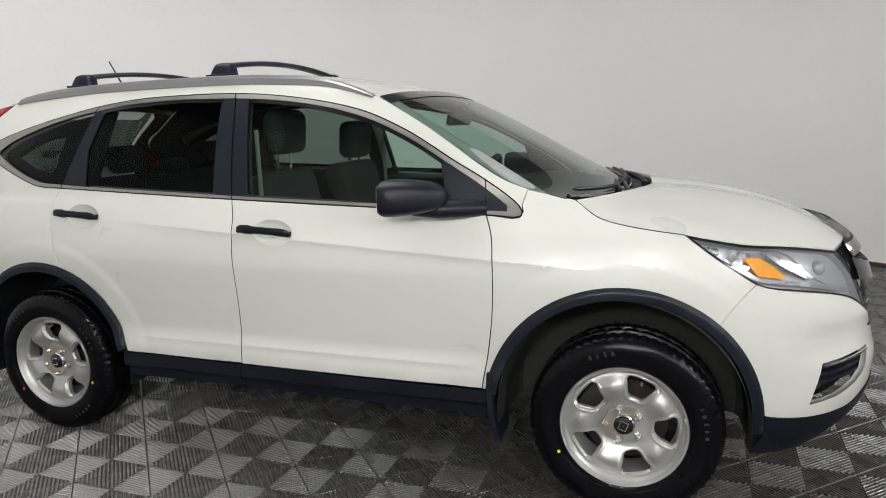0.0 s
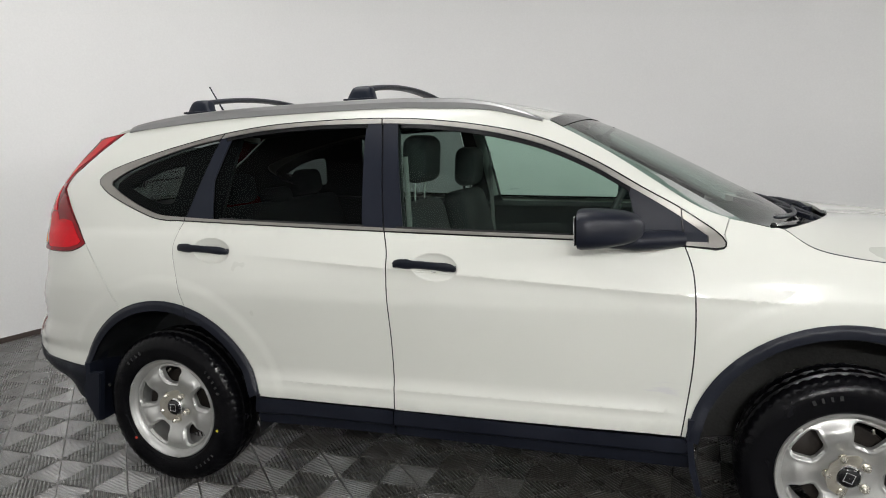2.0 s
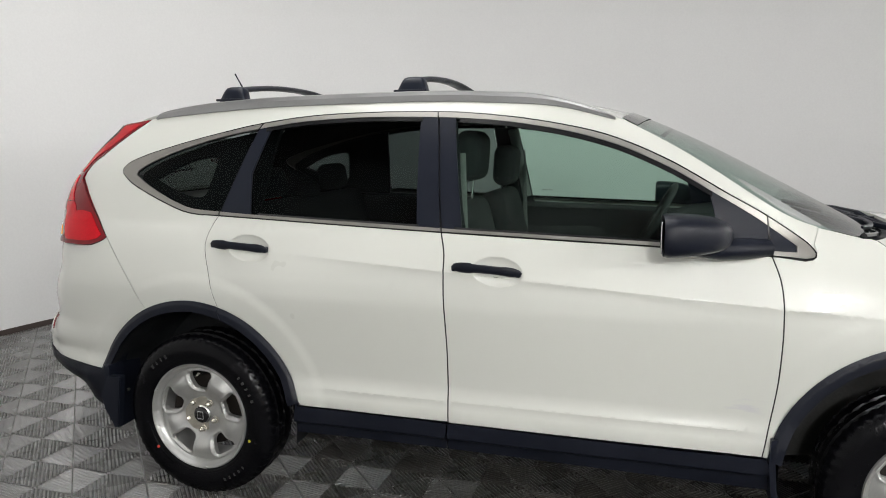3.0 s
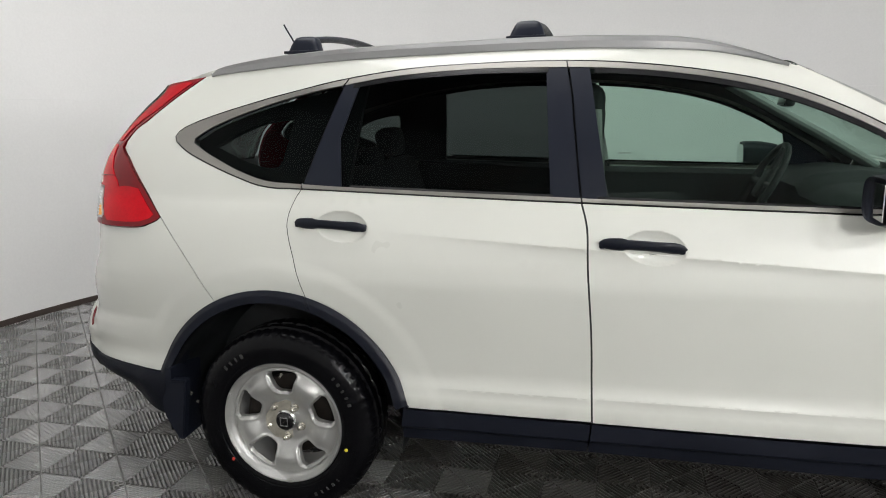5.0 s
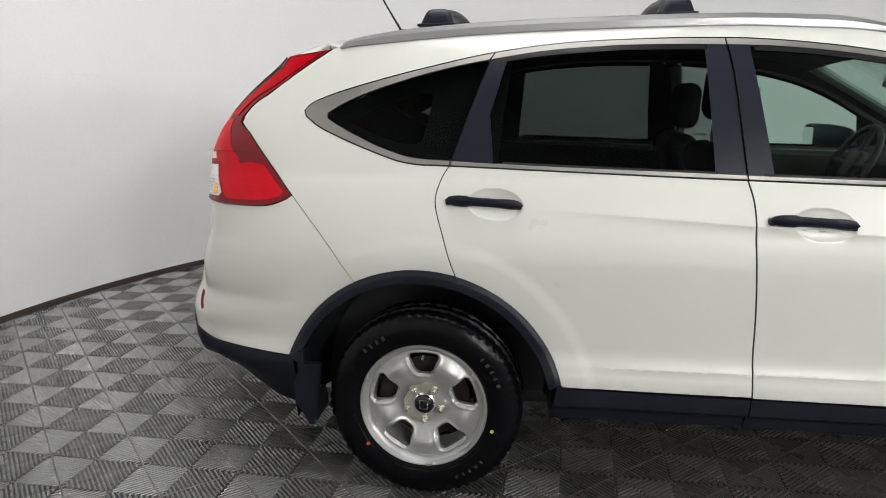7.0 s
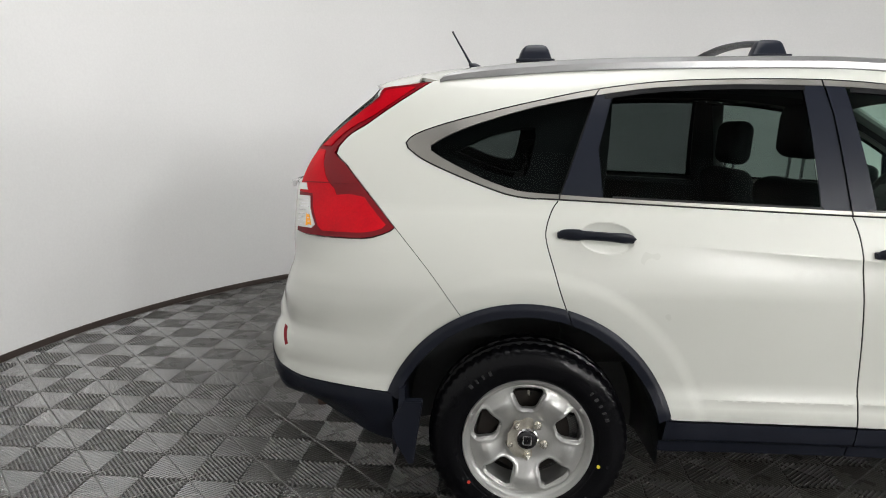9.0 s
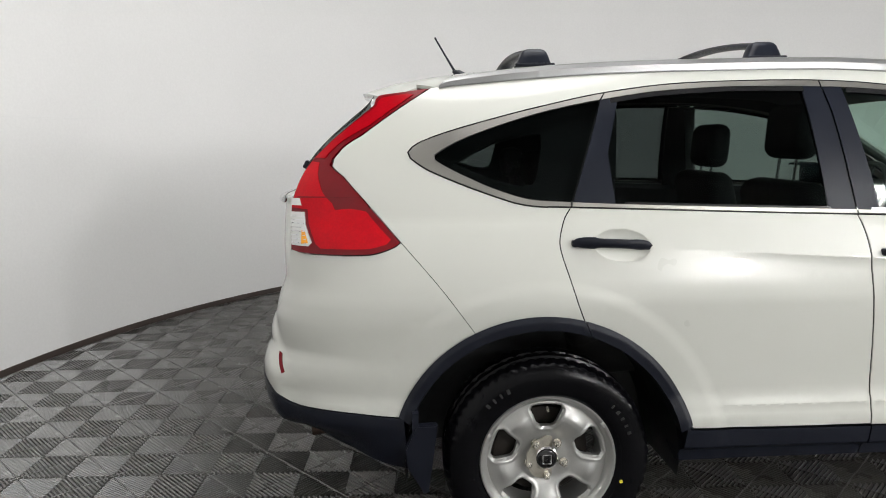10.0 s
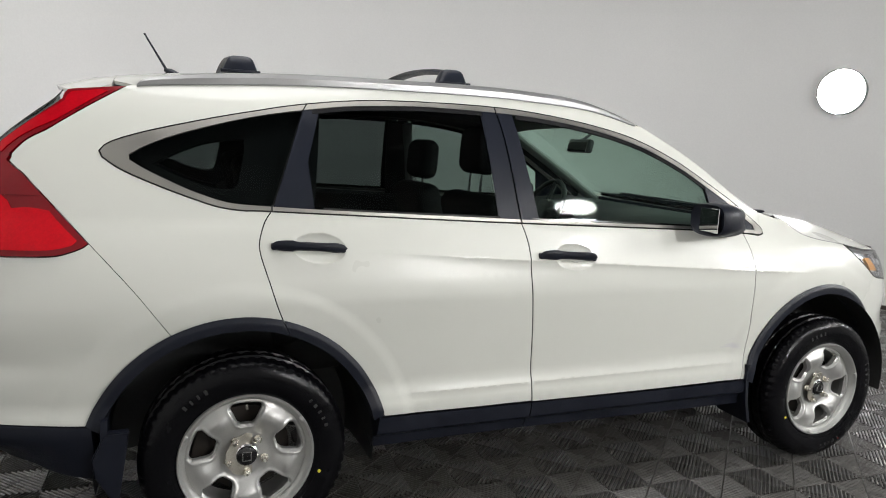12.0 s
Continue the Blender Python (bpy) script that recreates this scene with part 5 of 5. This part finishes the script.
# wheel housings, underbody, mud flaps
for c in (ARCH_R, ARCH_F):
    for side in (-1, 1):
        bm = bmesh.new()
        n = 30
        prev = None
        for i in range(n + 1):
            a = radians(-8 + 196 * i / n)
            ring = [bm.verts.new((c[0] + r * math.cos(a), side * y, c[1] + r * math.sin(a))) for r, y in ((c[2] - 0.045, 0.87), (c[2] - 0.05, 0.72), (c[2] - 0.06, 0.58), (c[2] - 0.075, 0.555), (0.05, 0.55))]
            if prev:
                for k in range(4):
                    bm.faces.new((prev[k], prev[k + 1], ring[k + 1], ring[k]))
            prev = ring
        part("wheel_housing", bm, LINER if c is ARCH_R else FELT, CAR)
        bm = bmesh.new()
        x = c[0] - (0.452 if c is ARCH_F else 0.405)
        foot = 0.0 if c is ARCH_F else 0.022
        rows = []
        for z0, dx in ((0.50, -0.018), (0.42, -0.020), (0.33, -0.012), (0.262, 0.004), (0.232, 0.012)):
            w = 0.10 if z0 > 0.24 else 0.09
            z0 += foot
            rows.append([bm.verts.new(p) for p in ((x + dx, side * 0.905, z0), (x + dx, side * (0.905 - 2 * w), z0), (x + dx + 0.012, side * (0.905 - 2 * w), z0), (x + dx + 0.020, side * 0.900, z0))])
        for p, q in zip(rows, rows[1:]):
            for k in range(4):
                bm.faces.new((p[k], p[(k + 1) % 4], q[(k + 1) % 4], q[k]))
        bm.faces.new(rows[0])
        bm.faces.new(rows[-1][::-1])
        bmesh.ops.bevel(bm, geom=[e for e in bm.edges if e.calc_face_angle(0) > 0.9], offset=0.003, segments=2, affect="EDGES")
        flap = part("mud_flap", bm, TRIM, CAR, "black moulded mud flap")
        if c is ARCH_R:                              # the moulded wing that joins the flap to the bumper's skirt
            wing = [(-0.425, 0.480), (-0.356, 0.482), (-0.364, 0.420), (-0.388, 0.262), (-0.398, 0.255), (-0.410, 0.262), (-0.452, 0.335), (-0.462, 0.400)]
            bm = bmesh.new()
            near_, far_ = ([bm.verts.new((px, side * py, pz)) for px, pz in wing] for py in (0.906, 0.872))
            bm.faces.new(near_)
            bm.faces.new(far_[::-1])
            for k in range(len(wing)):
                q = (k + 1) % len(wing)
                bm.faces.new((near_[k], far_[k], far_[q], near_[q]))
            bmesh.ops.recalc_face_normals(bm, faces=bm.faces)
            bmesh.ops.bevel(bm, geom=[e for e in bm.edges if e.calc_face_angle(0) > 0.9], offset=0.004, segments=2, affect="EDGES")
            part("flap_wing", bm, TRIM, flap)
        for k in range(3):
            bm = bmesh.new()
            cyl(bm, 0.007, 0.006, pose(x + 0.012, side * (0.85 - 0.04 * k), 0.44 - 0.05 * k, 0, 90, 0), 12)
            part("screw", bm, NUT, flap)
bm = bmesh.new()
box(bm, (1.62, 1.56, 0.10), pose(1.30, 0, 0.33), 0.03)
box(bm, (3.90, 1.08, 0.12), pose(1.26, 0, 0.36), 0.04)
box(bm, (0.36, 1.10, 0.10), pose(-0.66, 0, 0.45), 0.03)
box(bm, (0.24, 1.00, 0.10), pose(3.12, 0, 0.40), 0.03)
for x in (0.0, 2.62):
    cyl(bm, 0.04, 1.4, pose(x, 0, 0.34, 90), 16)
part("underbody", bm, DARK, CAR)


# ---- door handles and mirrors ----
for side in (-1, 1):
    for (hx, hz), owner in zip(HANDLES, ("rear_door", "front_door")):
        door = [o for o in CAR.children if o.name.startswith(owner)][0 if side < 0 else 1]
        bm = bmesh.new()
        rings = []
        n = 22
        for i in range(n + 1):
            u = -1 + 2 * i / n
            s = hx + 0.127 * u
            z = hz - 0.052 * (s - hx)
            p, nn = skin(s, z), skin_normal(s, z)
            taper = (1 - abs(u) ** 6) ** 0.5
            waist = 0.0042 * step(-0.42, -0.34, u) * (1 - 0.75 * step(0.35, 0.75, u))
            hgt = (0.0190 - waist) * max(taper, 0.05)
            lift = 0.014 + 0.010 * (1 - u * u)
            ring = []
            for k in range(12):
                t = 2 * math.pi * k / 12
                q = p + nn * (lift + 0.011 * math.copysign(abs(math.cos(t)) ** 0.7, math.cos(t)) * max(taper, 0.2)) + Vector((0, 0, hgt * math.copysign(abs(math.sin(t)) ** 0.7, math.sin(t))))
                ring.append(bm.verts.new((q.x, q.y * -side, q.z)))
            rings.append(ring)
        for a, b in zip(rings, rings[1:]):
            for k in range(12):
                bm.faces.new((a[k], a[(k + 1) % 12], b[(k + 1) % 12], b[k]))
        bm.faces.new(rings[0])
        bm.faces.new(rings[-1][::-1])
        part("door_handle", bm, TRIM, door, "black plastic pull handle")
        for s in (hx - 0.116, hx + 0.112):
            bm = bmesh.new()
            p, nn = skin(s, hz - 0.052 * (s - hx)), skin_normal(s, hz)
            q = p + nn * 0.002
            box(bm, (0.020, 0.034, 0.022), pose(q.x, q.y * -side, q.z), 0.006)
            part("handle_mount", bm, TRIM, door)


def side_mirror(side):
    bm = bmesh.new()
    rings = []
    n = 16
    # from the back (rearward, mirror face) to the rounded front; x, centre y, centre z, half width, half height
    for x, cy, cz, hw, hh in ((1.784, 0.950, 1.150, 0.082, 0.056), (1.776, 0.952, 1.150, 0.089, 0.062), (1.790, 0.952, 1.150, 0.093, 0.066), (1.82, 0.948, 1.151, 0.093, 0.066),
                              (1.87, 0.938, 1.152, 0.089, 0.062), (1.92, 0.916, 1.152, 0.086, 0.054), (1.955, 0.902, 1.150, 0.066, 0.044), (1.975, 0.892, 1.148, 0.040, 0.030), (1.984, 0.888, 1.147, 0.012, 0.012)):
        rings.append([bm.verts.new((x + 0.05 * (cy + hw * math.copysign(abs(math.cos(t)) ** 0.6, math.cos(t)) - cy), side * (cy + hw * math.copysign(abs(math.cos(t)) ** 0.62, math.cos(t))),
                                    cz + hh * math.copysign(abs(math.sin(t)) ** 0.62, math.sin(t)))) for t in (2 * math.pi * k / 32 for k in range(32))])
    for a, b in zip(rings, rings[1:]):
        for k in range(32):
            bm.faces.new((a[k], a[(k + 1) % 32], b[(k + 1) % 32], b[k]))
    bm.faces.new(rings[-1])
    bm.faces.new(rings[0][::-1])
    mirror = part("side_mirror", bm, TRIM, CAR, "matt black door mirror housing", angle=60)
    bm = bmesh.new()
    tube(bm, [(1.86, side * 0.90, 1.105), (1.95, side * 0.875, 1.100), (2.03, side * 0.835, 1.100), (2.10, side * 0.79, 1.097)], [0.030, 0.038, 0.040, 0.034], 14, flat=0.85)
    part("mirror_arm", bm, TRIM, mirror)
    bm = bmesh.new()
    box(bm, (0.004, 0.140, 0.096), pose(1.7790, side * 0.952, 1.150, 0, 0, side * 6), 0.0015, 1)
    part("mirror_glass", bm, MIRROR, mirror)


for side in (-1, 1):
    side_mirror(side)


# ---- inside the car ----
def cushion(bm, size, m, bevel):
    box(bm, size, m, bevel, 4)


def front_seat(y, head):
    bm = bmesh.new()
    cushion(bm, (0.50, 0.50, 0.16), pose(1.30, y, 0.62, 0, -6, 0), 0.06)
    seat = part("front_seat", bm, FABRIC, CAR, "dark grey cloth front seat")
    bm = bmesh.new()
    cushion(bm, (0.13, 0.48, 0.62), pose(1.055, y, 0.90, 0, -14, 0), 0.055)
    cushion(bm, (0.11, 0.34, 0.20), pose(1.01, y, 1.085, 0, -14, 0), 0.05)
    part("backrest", bm, FABRIC, seat)
    bm = bmesh.new()
    cushion(bm, (0.105, 0.27, 0.205), pose(1.025, y, head, 0, 4, 0), 0.048)
    part("headrest", bm, FABRIC, seat)
    for d in (-0.06, 0.06):
        bm = bmesh.new()
        tube(bm, [(1.005, y + d, 1.18), (1.015, y + d, head - 0.08)], 0.006, 8)
        part("headrest_post", bm, CHROME, seat)


front_seat(-0.37, 1.385)
front_seat(0.37, 1.325)
bm = bmesh.new()
cushion(bm, (0.50, 1.25, 0.18), pose(0.38, 0, 0.62, 0, -5, 0), 0.06)
bench = part("rear_seat", bm, FABRIC, CAR, "dark grey cloth rear bench")
bm = bmesh.new()
cushion(bm, (0.14, 1.25, 0.58), pose(0.12, 0, 0.90, 0, -18, 0), 0.05)
part("backrest", bm, FABRIC, bench)
for y in (-0.34, 0.0, 0.34):
    bm = bmesh.new()
    cushion(bm, (0.10, 0.22, 0.14 if y else 0.10), pose(0.05, y, 1.262 if y else 1.20, 0, -10, 0), 0.042)
    part("headrest", bm, FABRIC, bench)
bm = bmesh.new()
rows = []
for x, z in ((2.50, 0.98), (2.48, 1.075), (2.30, 1.100), (2.10, 1.095), (1.92, 1.075), (1.84, 1.03), (1.84, 0.90), (1.90, 0.78), (2.08, 0.80), (2.50, 0.92)):
    rows.append([bm.verts.new((x + 0.03 * math.cos(1.5 * y), y, z + (0.03 if x < 2.2 and y > 0.15 else 0.0))) for y in np.linspace(-0.74, 0.74, 21)])
for a, b in zip(rows, rows[1:] + rows[:1]):
    for k in range(20):
        bm.faces.new((a[k], a[k + 1], b[k + 1], b[k]))
part("dashboard", bm, CABIN, CAR, "dark grey dashboard", angle=60)
bm = bmesh.new()
ringpts = [(0.185 * math.cos(t), 0.185 * math.sin(t), 0) for t in (2 * math.pi * k / 40 for k in range(41))]
tube(bm, ringpts, 0.015, 10, caps=False)
cushion(bm, (0.12, 0.14, 0.04), pose(0, 0, -0.01), 0.018)
for a in (0, 180, 270):
    tube(bm, [(0, 0, -0.01), (0.18 * math.cos(radians(a)), 0.18 * math.sin(radians(a)), 0)], 0.014, 8)
bmesh.ops.remove_doubles(bm, verts=bm.verts, dist=1e-5)
bmesh.ops.transform(bm, matrix=pose(1.77, 0.37, 1.06, 0, -62, 0) @ pose(0, 0, 0, 0, 0, 90), verts=bm.verts)
part("steering_wheel", bm, CABIN, CAR, "dark steering wheel")
bm = bmesh.new()
box(bm, (0.035, 0.24, 0.070), pose(1.765, 0.0, 1.428, 0, 10, -6), 0.014, 3)
tube(bm, [(1.77, 0, 1.455), (1.82, 0, 1.490)], 0.008, 8)
rear_view = part("rear_view_mirror", bm, CABIN, CAR, "dark interior mirror under the headliner")
bm = bmesh.new()
box(bm, (0.004, 0.215, 0.052), pose(1.7465, 0.002, 1.425, 0, 10, -6), 0.001, 1)
part("mirror_glass", bm, MIRROR, rear_view)
bm = bmesh.new()
box(bm, (1.60, 1.50, 0.05), pose(1.30, 0, 0.42), 0.01)
box(bm, (0.05, 1.40, 0.50), pose(-0.62, 0, 0.70), 0.01)
box(bm, (0.9, 1.35, 0.03), pose(-0.30, 0, 0.86), 0.01)
box(bm, (0.05, 1.04, 0.5), pose(2.42, 0, 0.72), 0.01)
part("cabin_floor", bm, CABIN, CAR)
bm = bmesh.new()
box(bm, (0.40, 0.20, 0.30), pose(1.45, 0, 0.70), 0.03)
part("centre_console", bm, CABIN, CAR)
for side in (-1, 1):
    # grey lining of the B pillar with the belt
    bm = bmesh.new()
    back = -0.05 if side < 0 else 0.0
    tube(bm, [(1.075 + back, side * 0.715, 1.14), (1.04 + back, side * 0.66, 1.35), (1.01 + back, side * 0.605, 1.51)], [0.026, 0.024, 0.030], 10, flat=0.4, up=(0, 1, 0))
    lining = part("pillar_trim", bm, CABIN_GREY, CAR, "light grey plastic pillar trim")
    bm = bmesh.new()
    tube(bm, [(1.06, side * 0.66, 1.40), (1.07, side * 0.67, 1.15), (1.08, side * 0.68, 0.80)], 0.011, 8, flat=0.2, up=(0, 1, 0))
    part("seat_belt", bm, BELT, lining)
    bm = bmesh.new()
    tube(bm, [(2.32, side * 0.70, 1.11), (2.05, side * 0.655, 1.27), (1.80, side * 0.615, 1.41), (1.64, side * 0.585, 1.50)], [0.050, 0.048, 0.048, 0.050], 12, flat=0.5)
    part("pillar_trim", bm, CABIN_GREY, CAR, "light grey plastic pillar trim")


# unreadable small print on the far front door's glass, as plain bars
far_door = [o for o in CAR.children if o.name.startswith("front_door")][1]
for k, (a, b) in enumerate(((0.0, 0.022), (0.026, 0.034), (0.038, 0.062))):
    panel("glass_mark", [(1.150 + a, 1.170), (1.150 + b, 1.170), (1.150 + b, 1.177), (1.150 + a, 1.177)], CABIN_GREY, far_door, 1, off=-0.009, rim=0.001, inset=0.0, gap=0.02)

# ---- floor tiles ----
# each tile is 0.2828 m wide, split by its diagonals into four fields whose ribs run square to the nearest edge
TILE_SIDE, RIBS = 0.2828, 18
PITCH = TILE_SIDE / RIBS
FLOOR_TURN = radians(-1.3)
FLOOR_AT = Vector((0.872, -0.868))
AXIS_U = Vector((math.cos(FLOOR_TURN - math.pi / 4), math.sin(FLOOR_TURN - math.pi / 4)))
AXIS_V = Vector((-AXIS_U.y, AXIS_U.x))


ROUND = ((-1.0, -1.3), (-1.0, -0.50), (-0.92, -0.30), (-0.74, -0.15), (-0.48, -0.05), (-0.17, 0.0), (0.17, 0.0), (0.48, -0.05), (0.74, -0.15), (0.92, -0.30), (1.0, -0.50), (1.0, -1.3))
PLAIN = ((-1.0, -1.3), (-0.98, -0.42), (-0.72, -0.13), (-0.24, -0.01), (0.24, -0.01), (0.72, -0.13), (0.98, -0.42), (1.0, -1.3))


def bar(verts, faces, a, b, w, z0, z1, section=ROUND):
    """A rib from a to b with a rounded top and two flanks."""
    d = (b - a).normalized()
    n = Vector((-d.y, d.x)) * (w / 2)
    k = len(verts)
    m = len(section)
    for p in (a, b):
        for q, z in section:
            verts.append((p.x + n.x * q, p.y + n.y * q, z1 + z * w if z > -1.3 else z0))
    for i in range(m - 1):
        faces.append((k + i, k + m + i, k + m + 1 + i, k + 1 + i))
    verts += verts[k:k + 2 * m]                        # end faces have corners of their own
    faces.append(tuple(k + 2 * m + i for i in range(m - 1, -1, -1)))
    faces.append(tuple(k + 3 * m + i for i in range(m)))


def tile_bars():
    """All bars of a tile: ends, width, foot and top."""
    h = TILE_SIDE / 2
    out = []
    for q in range(4):
        c, s = math.cos(q * math.pi / 2), math.sin(q * math.pi / 2)
        turn = lambda p: Vector((c * p[0] - s * p[1], s * p[0] + c * p[1]))
        for i in range(RIBS):
            x = -h + PITCH * (i + 0.5)
            reach = abs(x) + 0.003
            if h - 0.004 - reach > 0.004:
                out.append((turn((x, -h + 0.003)), turn((x, -reach)), 0.0092, -0.0125, 0.0))
        for i in range(9):
            y = -h + PITCH * (i + 0.75)
            if y < -0.012:
                out.append((turn((y + 0.004, y)), turn((-y - 0.004, y)), 0.0046, -0.0125, -0.0055))
        out.append((turn((-h + 0.001, -h + 0.0018)), turn((h - 0.001, -h + 0.0018)), 0.0032, -0.012, -0.0006))
    return out


BARS = tile_bars() + [(Vector((-0.007, 0.0)), Vector((0.007, 0.0)), 0.012, -0.011, -0.0015)]
tv, tf = [], []
for a, b, w, z0, z1 in BARS:
    bar(tv, tf, a, b, w, z0, z1)
tile_mesh = bpy.data.meshes.new("tile")
tile_mesh.from_pydata(tv, [], tf)
tile_mesh.materials.append(TILE)
tile_mesh.polygons.foreach_set("use_smooth", [len(p.vertices) == 4 for p in tile_mesh.polygons])
cells = []
for i in range(-30, 31):
    for j in range(-30, 31):
        p = FLOOR_AT + AXIS_U * (TILE_SIDE * (i + 0.5)) + AXIS_V * (TILE_SIDE * (j + 0.5))
        r = (p - Vector(BOOTH)).length
        if r < BOOTH_R + 0.2:
            cells.append((p, r))
whole = [c for c in cells if c[1] < BOOTH_R - 0.21]
# the tiles beside the car's right flank and behind it
whole.sort(key=lambda c: (c[0] - Vector((0.1, -0.9))).length)
angle = FLOOR_TURN - math.pi / 4
for p, r in whole[:300]:
    ob = new("tile", tile_mesh)
    ob.parent = FLOOR
    ob.matrix_basis = pose(p.x, p.y, 0, 0, 0, math.degrees(angle))
rest_v, rest_f = [], []
ca, sa = math.cos(angle), math.sin(angle)
near = set(id(c) for c in whole[:300])


def clip(a, b, r):
    """The stretch of a to b inside the booth, or None."""
    o = a - Vector(BOOTH)
    d = b - a
    A, B, C = d.dot(d), o.dot(d), o.dot(o) - r * r
    disc_ = B * B - A * C
    if disc_ <= 0:
        return None
    q = math.sqrt(disc_)
    t0, t1 = max(0.0, (-B - q) / A), min(1.0, (-B + q) / A)
    return (a + d * t0, a + d * t1) if t1 - t0 > 0.02 else None


for c in cells:
    if id(c) in near:
        continue
    p, r = c
    for a, b, w, z0, z1 in BARS:
        a2, b2 = (Vector((p.x + ca * v.x - sa * v.y, p.y + sa * v.x + ca * v.y)) for v in (a, b))
        if r > BOOTH_R - 0.21:
            got = clip(a2, b2, BOOTH_R - 0.014)
            if not got:
                continue
            a2, b2 = got
        bar(rest_v, rest_f, a2, b2, w, z0, z1, PLAIN)
rest = mesh_object("floor_tiles", rest_v, rest_f, TILE, FLOOR, "grey ribbed plastic floor tiles")
rest.data.polygons.foreach_set("use_smooth", [len(p.vertices) == 4 for p in rest.data.polygons])
tagged(rest, kind="stuff")
